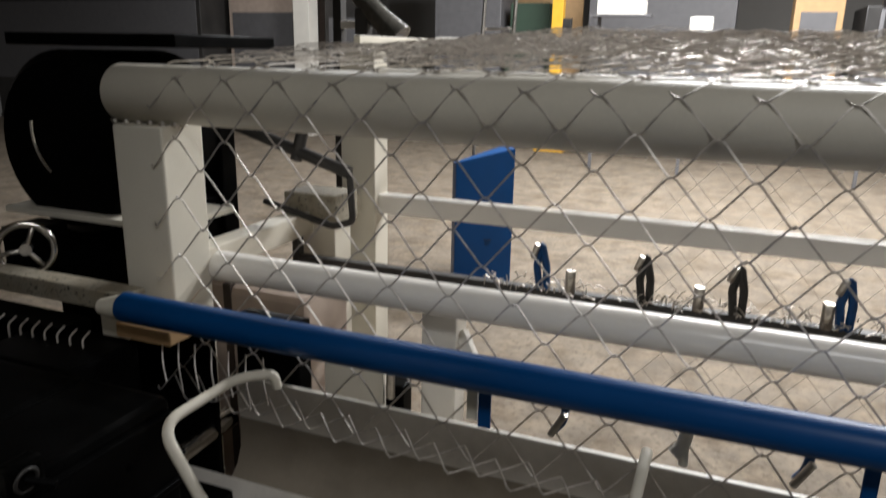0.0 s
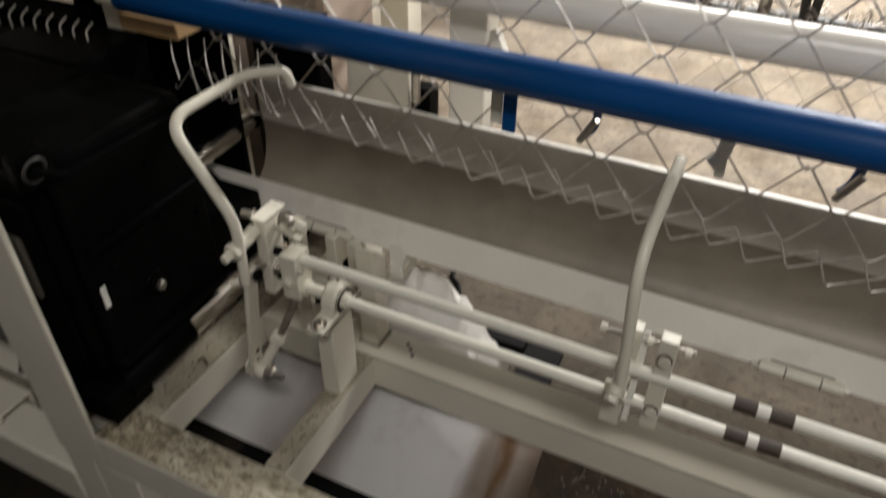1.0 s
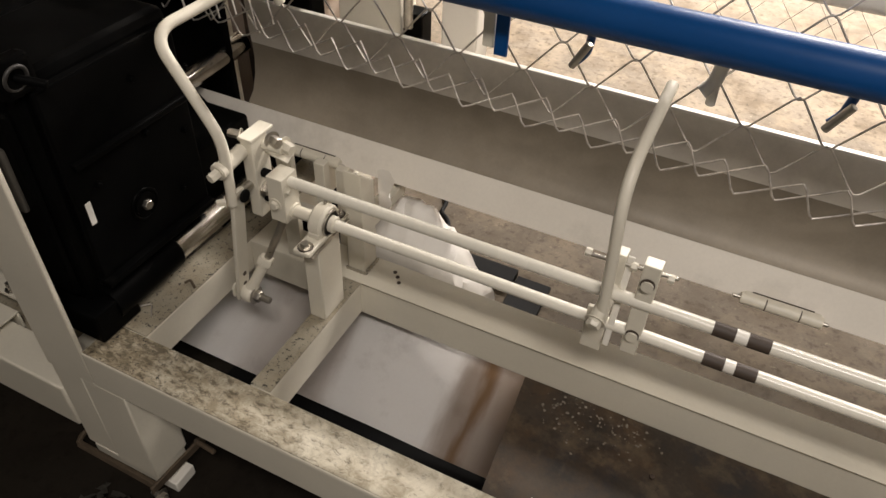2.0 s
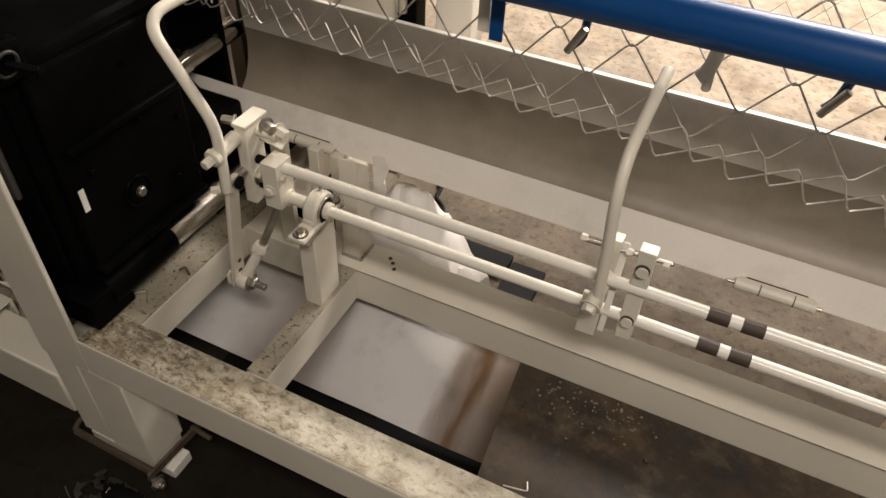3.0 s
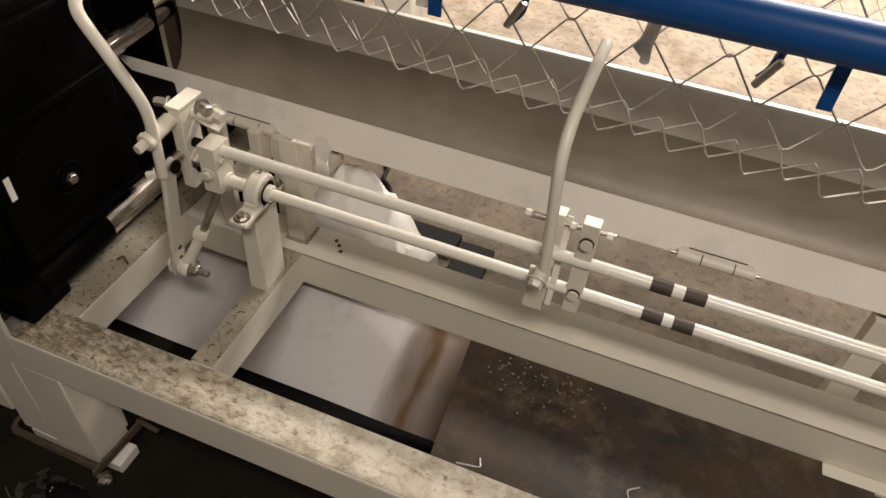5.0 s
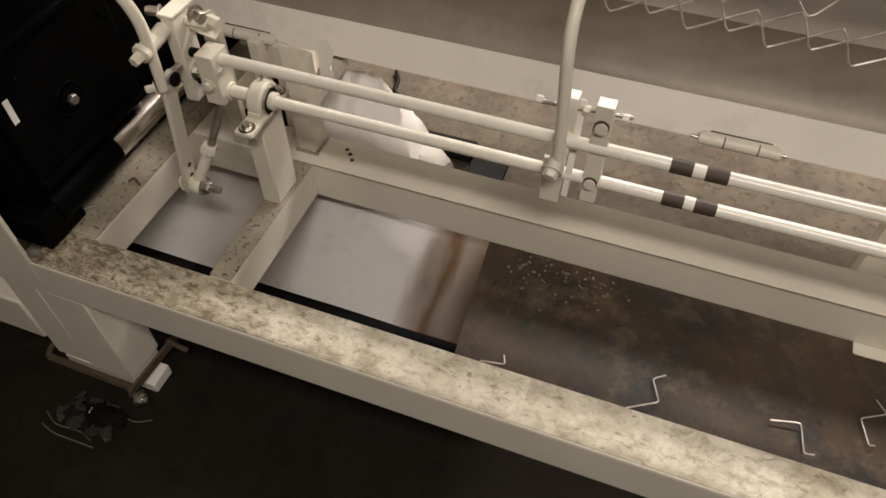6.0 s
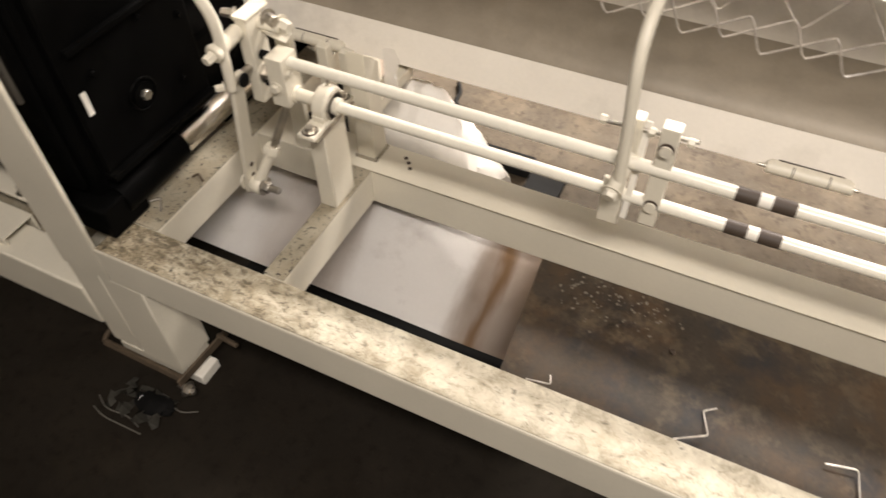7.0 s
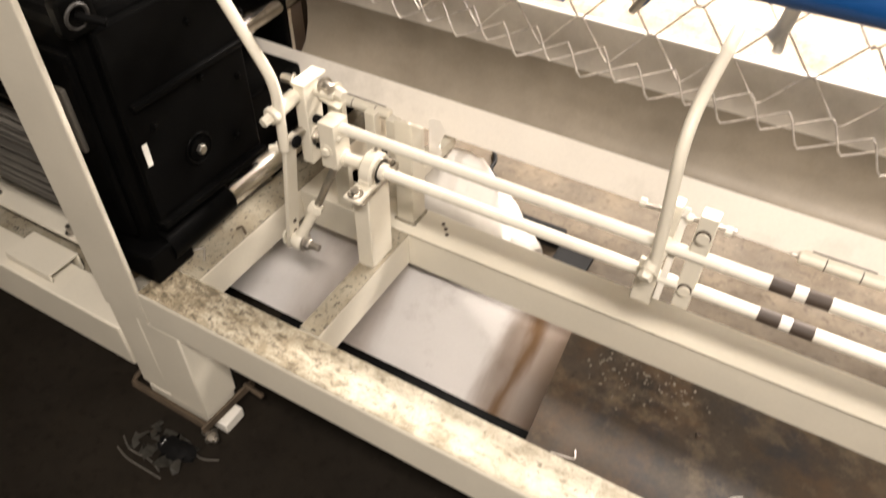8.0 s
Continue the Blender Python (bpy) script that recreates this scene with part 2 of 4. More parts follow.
def bend(points, turn=0.03, steps=6):
    """Rounds the corners of a line of points."""
    pts = [Vector(p) for p in points]
    out = [pts[0]]
    for a, b, c in zip(pts, pts[1:], pts[2:]):
        u, v = (a - b), (c - b)
        t = min(turn, u.length * 0.48, v.length * 0.48)
        s, e = b + u.normalized() * t, b + v.normalized() * t
        for k in range(steps + 1):
            f = k / steps
            out.append((1 - f) ** 2 * s + 2 * f * (1 - f) * b + f * f * e)
    return out + [pts[-1]]


def hexbolt(p, d, r=0.010, h=0.008, washer=True, bm=None):
    """A hexagon head with a washer, on a face at p that looks along d."""
    p, d = Vector(p), Vector(d).normalized()
    bm = bm or bmesh.new()
    if washer:
        sweep([p, p + d * 0.002], r * 1.5, 18, bm)
        p = p + d * 0.002
    sweep([p, p + d * h * 0.8, p + d * h], r, 6, bm, True, [r, r, r * 0.86])
    return bm


def profile_x(points, x0, x1, thick, bm=None):
    """A bent sheet: a line of (y, z) drawn along x, with thickness."""
    bm = bm or bmesh.new()
    p = [Vector((0, y, z)) for y, z in points]
    nrm = []
    for i in range(len(p)):
        d = (p[min(i + 1, len(p) - 1)] - p[max(i - 1, 0)]).normalized()
        nrm.append(Vector((0, -d.z, d.y)))
    rows = []
    for x in (x0, x1):
        rows.append([[bm.verts.new((x, a.y, a.z)) for a in p], [bm.verts.new((x, a.y + thick * b.y, a.z + thick * b.z)) for a, b in zip(p, nrm)]])
    (a0, b0), (a1, b1) = rows
    for i in range(len(p) - 1):
        bm.faces.new((a0[i], a0[i + 1], a1[i + 1], a1[i]))
        bm.faces.new((b0[i], b1[i], b1[i + 1], b0[i + 1]))
        bm.faces.new((a0[i], b0[i], b0[i + 1], a0[i + 1]))
        bm.faces.new((a1[i], a1[i + 1], b1[i + 1], b1[i]))
    for i in (0, -1):
        bm.faces.new((a0[i], a1[i], b1[i], b0[i]))
    return bm


def flat_bar(p, q, width, thick, across=(0, 1, 0), bevel=0.002):
    """A flat bar from p to q, wide along `across`."""
    p, q, w = Vector(p), Vector(q), Vector(across).normalized()
    n = (q - p).cross(w).normalized()
    bm = bmesh.new()
    BOXED.append(bm)
    va, vb = [[bm.verts.new(e + w * width / 2 * i + n * thick / 2 * j) for i, j in ((-1, -1), (1, -1), (1, 1), (-1, 1))] for e in (p, q)]
    for i in range(4):
        bm.faces.new((va[i], va[(i + 1) % 4], vb[(i + 1) % 4], vb[i]))
    bm.faces.new(va[::-1])
    bm.faces.new(vb)
    bmesh.ops.bevel(bm, geom=bm.edges[:], offset=bevel, segments=2, profile=0.5, affect="EDGES")
    return bm


FZ = -0.10      # the floor
TOP = 0.40      # top of the low frame
END = 3.2       # where the machine ends, beyond the view


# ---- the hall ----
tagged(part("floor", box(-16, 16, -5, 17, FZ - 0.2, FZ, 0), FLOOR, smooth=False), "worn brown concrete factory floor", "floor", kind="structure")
tagged(part("wall_north", box(-16, 16, 17, 17.2, FZ, 6.5, 0), WALL, smooth=False), "grey factory hall wall", "wall", kind="structure")
tagged(part("wall_south", box(-16, 16, -5.2, -5, FZ, 6.5, 0), WALL, smooth=False), "grey factory hall wall", "wall", kind="structure")
tagged(part("wall_west", box(-16.2, -16, -5, 17, FZ, 6.5, 0), WALL, smooth=False), "grey factory hall wall", "wall", kind="structure")
tagged(part("wall_east", box(16, 16.2, -5, 17, FZ, 6.5, 0), WALL, smooth=False), "grey factory hall wall", "wall", kind="structure")
tagged(part("ceiling", box(-16.2, 16.2, -5.2, 17.2, 6.5, 6.7, 0), WALL, smooth=False), "grey factory hall ceiling", "ceiling", kind="structure")


# ---- the low frame ----
frame_ob = thing("machine_frame", (1.5, 0.3, FZ), "cream-painted welded steel machine frame with grimy top edges", "machine frame")
part("near_beam", box(0, END, 0, 0.10, 0.29, TOP - 0.001, 0.006), CREAM, frame_ob)
part("near_beam_top", box(0.004, END - 0.004, 0.004, 0.097, TOP - 0.004, TOP, 0.001), CREAM_DIRTY, frame_ob, "cream top face smeared with black grease")
part("side_beam", box(0.002, 0.09, 0.1, 1.1, 0.305, TOP - 0.004, 0.003), CREAM, frame_ob)
part("side_beam_top", box(0.002, 0.0895, 0.1, 1.1, TOP - 0.004, TOP - 0.0005, 0.001), CREAM_SPECKLED, frame_ob, "dull top face peppered with black grit")
part("cross_beam", box(0.363, 0.412, 0.1, 0.457, 0.305, TOP - 0.002, 0.003), CREAM, frame_ob)
fb = box(0.09, END, 0.457, 0.556, 0.298, TOP - 0.001, 0.004)
part("far_beam", fb, CREAM, frame_ob)
part("seam", box(0.413, END, 0.4545, 0.4562, 0.3980, 0.3998, 0), CREAM_SPECKLED, frame_ob, "thin dirty seam")
part("cross_top", box(0.3635, 0.4115, 0.1015, 0.456, TOP - 0.003, TOP - 0.0005, 0), CREAM_SPECKLED, frame_ob, "dusty worn top face")
part("leg", box(-0.04, 0.084, 0.002, 0.11, -0.03, 0.29, 0.004), CREAM, frame_ob)
part("leg", box(-0.138, -0.0415, 0.004, 0.11, -0.02, 0.29, 0.005), CREAM, frame_ob)
part("upright", box(-0.138, -0.001, 0.0, 0.012, 0.291, 2.0, 0.003), CREAM, frame_ob)
part("upright_flange", box(-0.138, -0.126, 0.012, 0.07, 0.291, 2.0, 0.002), CREAM, frame_ob)
part("low_beam", box(-1.6, -0.139, 0.0, 0.10, 0.045, 0.19, 0.006), CREAM, frame_ob)
part("low_beam", box(-1.6, -0.139, 0.55, 0.65, 0.045, 0.19, 0.006), CREAM, frame_ob)
part("deck", box(-1.6, -0.139, 0.1, 0.55, 0.15, 0.165, 0.002), CREAM_SPECKLED, frame_ob, "dusty cream deck plate")
part("gusset", box(1.60, 1.95, 0.425, 0.457, 0.292, 0.304, 0.004), CREAM, frame_ob)
part("rear_post", box(1.61, 1.67, 0.66, 0.70, FZ, 0.53, 0.003), CREAM, frame_ob)
part("foot_plate", box(-0.125, 0.078, 0.006, 0.105, -0.062, -0.03, 0.003), CREAM, frame_ob)
part("foot_strap", flat_bar((-0.165, -0.010, -0.036), (0.098, -0.012, -0.040), 0.016, 0.012, (0, 0.4, 1)), RUST, frame_ob, "rusty clamping strap")
part("foot_strap", sweep(bend([(-0.165, -0.010, -0.034), (-0.176, 0.012, -0.034), (-0.170, 0.06, -0.034)], 0.015), 0.007, 8), RUST, frame_ob, "rusty clamping strap")
part("foot_clamp", flat_bar((0.094, -0.030, -0.036), (0.108, 0.150, -0.030), 0.026, 0.008, (0, 0, 1)), RUST, frame_ob, "rusty clamp bar")
part("foot_bolt", rod((0.085, -0.022, -0.052), (0.135, -0.026, -0.052), 0.008), STEEL, frame_ob)
part("foot_bolt", rod((0.100, 0.125, -0.020), (0.165, 0.120, -0.022), 0.007), RUST, frame_ob)
part("foot_nut", hexbolt((0.112, -0.024, -0.052), (1, 0, 0), 0.014, 0.012), STEEL, frame_ob)
part("packing_block", box(0.055, 0.118, 0.02, 0.085, FZ, -0.064, 0.004), WHITE, frame_ob, "white packing block")
part("levelling_pad", rod((0.04, 0.05, FZ), (0.04, 0.05, -0.06), 0.035), DARK, frame_ob)
part("levelling_pad", rod((-0.10, 0.05, FZ), (-0.10, 0.05, -0.06), 0.035), DARK, frame_ob)
for x in (2.9,):
    part("leg", box(x, x + 0.1, 0.0, 0.1, FZ, 0.29, 0.005), CREAM, frame_ob)
    part("leg", box(x, x + 0.1, 0.457, 0.555, FZ, 0.298, 0.005), CREAM, frame_ob)
part("leg", box(0.0, 0.09, 0.95, 1.05, FZ, 0.285, 0.005), CREAM, frame_ob)
# two worn bolt holes in the far beam
for dx, dy in ((0.0, 0.0), (0.012, -0.016), (-0.013, 0.012)):
    part("bolt_hole", sweep([(0.478 + dx, 0.515 + dy, TOP - 0.0005), (0.478 + dx, 0.515 + dy, TOP + 0.0008)], 0.005, 10), TAPE, frame_ob)
# weld beads at the post foot
part("weld_bead", sweep([(0.352 + 0.0030 * i, 0.488 + 0.002 * math.sin(i * 2.1), TOP + 0.001) for i in range(19)], 0.0035, 6), CREAM_SPECKLED, frame_ob)
part("weld_bead", sweep([(0.406 + 0.002 * math.sin(i * 1.7), 0.488 + 0.0032 * i, TOP + 0.001) for i in range(20)], 0.0035, 6), CREAM_SPECKLED, frame_ob)

# posts on the frame
part("bearing_post", box(0.364, 0.404, 0.318, 0.397, TOP, 0.605, 0.003), CREAM, frame_ob)
mitred = box(0.357, 0.403, 0.491, 0.546, TOP, 0.685, 0.003)
for v in mitred.verts:
    if v.co.z > 0.5:
        v.co.z -= 0.82 * (v.co.y - 0.491)
part("trough_post", mitred, CREAM, frame_ob)
for x in (0.20, 0.262):
    part("trough_strut", box(x, x + 0.03, 0.60, 0.625, 0.20, 0.585, 0.003), CREAM, frame_ob)
part("rear_plate", box(0.205, 0.246, 0.462, 0.478, TOP, 0.70, 0.002), CREAM, frame_ob)
part("brace", flat_bar((0.30, 0.61, 0.42), (0.345, 0.61, 0.56), 0.022, 0.006, (0, 1, 0)), CREAM, frame_ob)
part("trough_rail", box(0.10, 0.36, 0.60, 0.62, 0.40, 0.43, 0.003), CREAM, frame_ob)

# ---- tread plate between the beams ----
tread = bmesh.new()
N = 40


def tray_edge(f):
    return 0.868 - 0.030 * f


grid = [[tread.verts.new((tray_edge(j / 14) + (1.70 - tray_edge(j / 14)) * i / N, 0.101 + 0.355 * j / 14, 0.302 + 0.0025 * noise.noise((i * 0.22, j * 0.3, 0)))) for j in range(15)] for i in range(N + 1)]
for i in range(N):
    for j in range(14):
        tread.faces.new((grid[i][j], grid[i + 1][j], grid[i + 1][j + 1], grid[i][j + 1]))
bmesh.ops.solidify(tread, geom=tread.faces[:], thickness=0.004)
tagged(part("tray_plate", tread, PLATE), "stained dark steel tray plate with rust and paint flecks", "metal plate")

flecks = bmesh.new()
fk = random.Random(21)
for k in range(120):
    x = fk.choice((0.93, 0.97, 1.01, 1.05, 1.09)) + fk.gauss(0, 0.035)
    y = min(0.452, 0.449 - abs(fk.gauss(0, 0.045)) - 0.11 * max(0, x - 0.98) * fk.random() * 3)
    if not 0.86 < x < 1.3 or y < 0.12:
        continue
    r, a = fk.uniform(0.025, 0.068) ** 2, fk.uniform(0, 6.28)
    z = 0.3065 + fk.uniform(0, 0.001)
    flecks.faces.new([flecks.verts.new((x + r * fk.uniform(0.5, 1.2) * math.cos(a + q), y + r * fk.uniform(0.5, 1.2) * math.sin(a + q), z + fk.uniform(0, 0.0015))) for q in (0, 1.3, 2.6, 3.9, 5.2)])
bmesh.ops.solidify(flecks, geom=flecks.faces[:], thickness=0.0006)
tagged(part("paint_flecks", flecks, material("pale_paint_chips", (0.22, 0.19, 0.15), 0.7, vary=0.3), smooth=False), "flaked pale paint chips scattered on the tray plate", "paint chips", kind="stuff")
tagged(part("nut", hexbolt((1.157, 0.332, 0.3065), (0, 0, 1), 0.006, 0.006, False), TAPE), "small dark nut lying on the tray plate", "nut")

# ---- offcuts of bent wire on the plate ----
OFFCUTS = [((1.205, 0.150), (1.260, 0.181), (1.241, 0.229), (1.263, 0.243)), ((1.458, 0.217), (1.510, 0.228), (1.519, 0.170), (1.536, 0.172)),
           ((1.641, 0.328), (1.658, 0.301), (1.613, 0.278), (1.626, 0.224), (1.637, 0.230)), ((0.918, 0.152), (0.966, 0.159), (0.958, 0.180))]
for pts in OFFCUTS:
    wire = part("wire_offcut", sweep(bend([(x, y, 0.309 + 0.003 * (i % 2)) for i, (x, y) in enumerate(pts)], 0.006, 3), 0.0016, 6), WIRE)
    tagged(wire, "short zigzag offcut of galvanised wire lying on the tray plate", "wire offcut", "wire offcuts")
tagged(part("wire_offcut", sweep(bend([(-0.005, 0.138, TOP + 0.002), (0.040, 0.174, TOP + 0.008), (0.062, 0.147, TOP + 0.002)], 0.006, 3), 0.0016, 6), WIRE),
       "bent wire offcut on the speckled side beam", "wire offcut", "wire offcuts")

tagged(part("wire_offcut", sweep(bend([(0.055, 0.262, TOP + 0.004), (0.062, 0.275, TOP + 0.006), (0.085, 0.262, TOP + 0.003)], 0.004, 3), 0.003, 6), RUST),
       "short rusty wire stub on the speckled side beam", "wire offcut", "wire offcuts")

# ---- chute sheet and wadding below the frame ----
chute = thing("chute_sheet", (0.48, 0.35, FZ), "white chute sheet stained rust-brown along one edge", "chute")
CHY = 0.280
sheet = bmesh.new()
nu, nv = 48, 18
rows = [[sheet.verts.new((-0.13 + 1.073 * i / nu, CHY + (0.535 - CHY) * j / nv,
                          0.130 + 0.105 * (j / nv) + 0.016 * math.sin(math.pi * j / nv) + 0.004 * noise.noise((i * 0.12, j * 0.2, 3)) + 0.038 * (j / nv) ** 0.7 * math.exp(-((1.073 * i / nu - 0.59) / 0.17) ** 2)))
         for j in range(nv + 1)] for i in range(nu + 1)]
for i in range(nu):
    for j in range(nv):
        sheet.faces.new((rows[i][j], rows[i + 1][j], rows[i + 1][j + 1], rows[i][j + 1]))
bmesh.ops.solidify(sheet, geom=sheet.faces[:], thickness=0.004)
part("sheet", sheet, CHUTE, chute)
for x in (0.12, 0.84):
    part("sheet_stand", box(x, x + 0.03, 0.40, 0.43, FZ, 0.180, 0.003), DARK, chute)
# Added black panel stands in for the shade in the hollow below.
part("shade_panel", box(0.095, 0.95, 0.105, 0.45, 0.06, 0.075, 0.003), RUBBER_SHADE, chute, "black panel added for the shade under the chute")
for x in (0.16, 0.80):
    part("shade_panel_foot", box(x, x + 0.04, 0.30, 0.42, FZ, 0.06, 0.003), RUBBER_SHADE, chute)
wad = bmesh.new()
rows = []
for i in range(37):
    u = i / 36
    x = 0.28 + 0.36 * u
    crest = float(np.interp(x, (0.28, 0.33, 0.40, 0.43, 0.465, 0.51, 0.56, 0.59, 0.64), (0.40, 0.446, 0.478, 0.488, 0.476, 0.437, 0.378, 0.310, 0.26)))
    crest += 0.010 * noise.noise((u * 9, 0, 4)) + 0.010 * abs(noise.noise((u * 24, 0, 4)))
    row = []
    for j in range(19):
        a = math.pi * j / 18
        y = 0.69 - 0.085 * math.cos(a) * (1 + 0.25 * noise.noise((u * 5, j * 0.4, 1)) + 0.10 * abs(noise.noise((u * 17, j * 0.8, 5))))
        z = FZ + 0.001 + (crest - FZ) * math.sin(a) ** 0.35 * (1 + 0.03 * noise.noise((u * 12, j * 0.7, 7)))
        row.append(wad.verts.new((x + 0.012 * noise.noise((j * 0.5, u * 8, 2)), min(y, 0.785), z)))
    rows.append(row)
for i in range(36):
    for j in range(18):
        wad.faces.new((rows[i][j], rows[i + 1][j], rows[i + 1][j + 1], rows[i][j + 1]))
wad.faces.new(rows[0])
wad.faces.new(rows[-1][::-1])
tagged(part("wadding", wad, CLOTH), "torn lump of white wadding stuffed behind the far beam", "wadding")

flap = bmesh.new()
edge = [(0.404, 0.545), (0.436, 0.562), (0.444, 0.588), (0.437, 0.603), (0.448, 0.640), (0.434, 0.664), (0.414, 0.662), (0.404, 0.655)]
flap.faces.new([flap.verts.new((x, 0.556 + 0.006 * math.sin(60 * z), z)) for x, z in edge])
bmesh.ops.solidify(flap, geom=flap.faces[:], thickness=0.003)
tagged(part("torn_flap", flap, CLOTH), "torn white sheet flap stuck beside the cream post", "sheet scrap")

# ---- trough ----
trough = thing("mesh_trough", (1.5, 0.78, 0.5), "long grey-white sheet metal trough hinged below the mesh", "trough")
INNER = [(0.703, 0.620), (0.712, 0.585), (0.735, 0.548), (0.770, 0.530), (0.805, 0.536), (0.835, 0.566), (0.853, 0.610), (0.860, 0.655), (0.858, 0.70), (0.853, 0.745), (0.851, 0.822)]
# One sheet in two tones: lower part painted shaded, back painted lit.
part("trough_shell", profile_x(INNER[:9], -0.155, END, -0.003), SHELL, trough, "inner trough with its shade put into the grey-brown")
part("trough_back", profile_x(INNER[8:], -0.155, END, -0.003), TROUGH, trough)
flange = profile_x([(0.664, 0.548), (0.668, 0.556), (0.684, 0.589), (0.700, 0.6225)], -0.245, END, 0.003)
for v in flange.verts:
    if v.co.x < 0:
        v.co.x = -0.245 + 0.17 * (0.6225 - v.co.z) / 0.0745
part("front_flange", flange, TROUGH, trough)
part("rim", box(-0.155, END, 0.846, 0.861, 0.822, 0.830, 0.002), WHITE, trough, "bright white rolled rim")
for hx in (0.08, 1.205):
    hinge = part("hinge", rod((hx, 0.657, 0.554), (hx + 0.16, 0.657, 0.554), 0.0125), CREAM, trough)
    part("hinge_leaf", box(hx + 0.005, hx + 0.155, 0.657, 0.6685, 0.556, 0.5665, 0.002), CREAM, hinge)
    part("leaf_gap", box(hx + 0.02, hx + 0.14, 0.6665, 0.6690, 0.5665, 0.5680, 0), TAPE, hinge)
    part("hinge_pin", rod((hx - 0.016, 0.657, 0.554), (hx + 0.172, 0.657, 0.554), 0.004), STEEL, hinge)
    part("hinge_collar", rod((hx + 0.048, 0.657, 0.554), (hx + 0.052, 0.657, 0.554), 0.0130), TAPE, hinge)
    part("hinge_collar", rod((hx + 0.115, 0.657, 0.554), (hx + 0.119, 0.657, 0.554), 0.0130), TAPE, hinge)
part("trough_bracket", box(0.36, 0.40, 0.531, 0.70, 0.50, 0.53, 0.003), CREAM, trough)
part("trough_bracket", box(2.8, 2.84, 0.556, 0.72, 0.38, 0.53, 0.003), CREAM, trough)

# ---- swing gear: two rods, arms, plates ----
gear = thing("swing_gear", (0.9, 0.37, 0.6), "cream-painted swing mechanism with two long bright rods and bent push arms", "mechanism")
LY, LZ, UY, UZ = 0.372, 0.640, 0.370, 0.716
part("lower_rod", rod((0.30, LY, LZ), (END, LY, LZ), 0.0116, 24), ROD, gear)
part("upper_rod", rod((0.285, UY, UZ), (END, UY, UZ), 0.0118, 24), ROD, gear)
for y, z, xs in ((UY, UZ, (1.157, 1.213)), (LY, LZ, (1.160, 1.214))):
    for x in xs:
        part("tape_band", sweep([(x, y, z), (x + 0.036, y, z)], 0.0126, 20), TAPE, gear, "band of dark brown tape")
    part("sleeve", sweep([(xs[0] + 0.036, y, z), (xs[1], y, z)], 0.0123, 20), WHITE, gear)
part("block", box(0.274, 0.313, 0.342, 0.392, 0.624, 0.734, 0.002), CREAM, gear)
part("block_bolt", hexbolt((0.290, 0.342, 0.668), (0, -1, 0), 0.010, 0.007), CREAM, gear)
part("block_bolt", hexbolt((0.313, 0.356, 0.700), (1, 0, 0), 0.007, 0.006), CREAM, gear)
part("block", box(0.216, 0.244, 0.350, 0.402, 0.610, 0.798, 0.003), CREAM, gear)
part("block_cap", box(0.213, 0.247, 0.347, 0.420, 0.797, 0.804, 0.002), CREAM, gear)
part("block_bolt", hexbolt((0.244, 0.372, 0.672), (1, 0, 0), 0.013, 0.010), STEEL, gear)
part("pin", rod((0.215, 0.285, 0.762), (0.218, 0.352, 0.772), 0.0155), CREAM, gear)
part("pin_collar", rod((0.2148, 0.278, 0.761), (0.2152, 0.290, 0.763), 0.0185), CREAM, gear)
part("pin_nut", hexbolt((0.2145, 0.279, 0.761), (-0.1, -1, -0.12), 0.011, 0.020), CREAM, gear)
for z in (0.715, 0.652):
    part("spacer", rod((0.244, 0.372, z), (0.276, 0.372, z), 0.0095), RUBBER_SHADE, gear, "dark rubber spacer")
part("stub", rod((0.244, 0.385, 0.775), (0.285, 0.392, 0.770), 0.010), CREAM, gear)
part("cross_pin_nut", hexbolt((0.262, 0.392, 0.788), (1, -0.3, 0), 0.012, 0.022), STEEL, gear)
part("cross_pin_nut", hexbolt((0.278, 0.405, 0.772), (1, -0.2, -0.1), 0.013, 0.024), CREAM, gear)
part("cap_bolt", hexbolt((0.212, 0.362, 0.800), (-1, -0.3, 0.1), 0.009, 0.024), STEEL, gear)
part("wing", flat_bar((0.236, 0.402, 0.760), (0.292, 0.408, 0.742), 0.030, 0.006, (0, 1, 0.3)), CREAM, gear)
# hanging lever and its link
part("arm_tail", rod((0.222, 0.296, 0.760), (0.224, 0.292, 0.676), 0.0105), CREAM, gear)
part("arm_tail_screw", hexbolt((0.214, 0.284, 0.686), (-0.7, -0.7, 0), 0.008, 0.016), CREAM, gear)
part("lever_stud", rod((0.224, 0.296, 0.690), (0.226, 0.352, 0.692), 0.009), STEEL, gear)
part("lever_washer", rod((0.232, 0.318, 0.686), (0.238, 0.318, 0.686), 0.014), RUBBER_SHADE, gear)
lever = part("lever", flat_bar((0.227, 0.306, 0.705), (0.186, 0.306, 0.386), 0.036, 0.011, (0, 1, 0), 0.003), CREAM, gear)
for z in (0.462, 0.430):
    x = 0.186 + 0.041 * (z - 0.386) / 0.319 + 0.0058
    part("lever_hole", sweep([(x - 0.001, 0.308, z), (x + 0.0006, 0.308, z)], 0.0058, 14), TAPE, lever)
part("lever_pin", rod((0.170, 0.304, 0.408), (0.266, 0.304, 0.408), 0.008), STEEL, gear)
part("lever_nut", hexbolt((0.226, 0.304, 0.408), (1, 0, 0), 0.0145, 0.013), STEEL, gear)
part("lever_nut", hexbolt((0.180, 0.304, 0.408), (-1, 0, 0), 0.0145, 0.010), CREAM, gear)
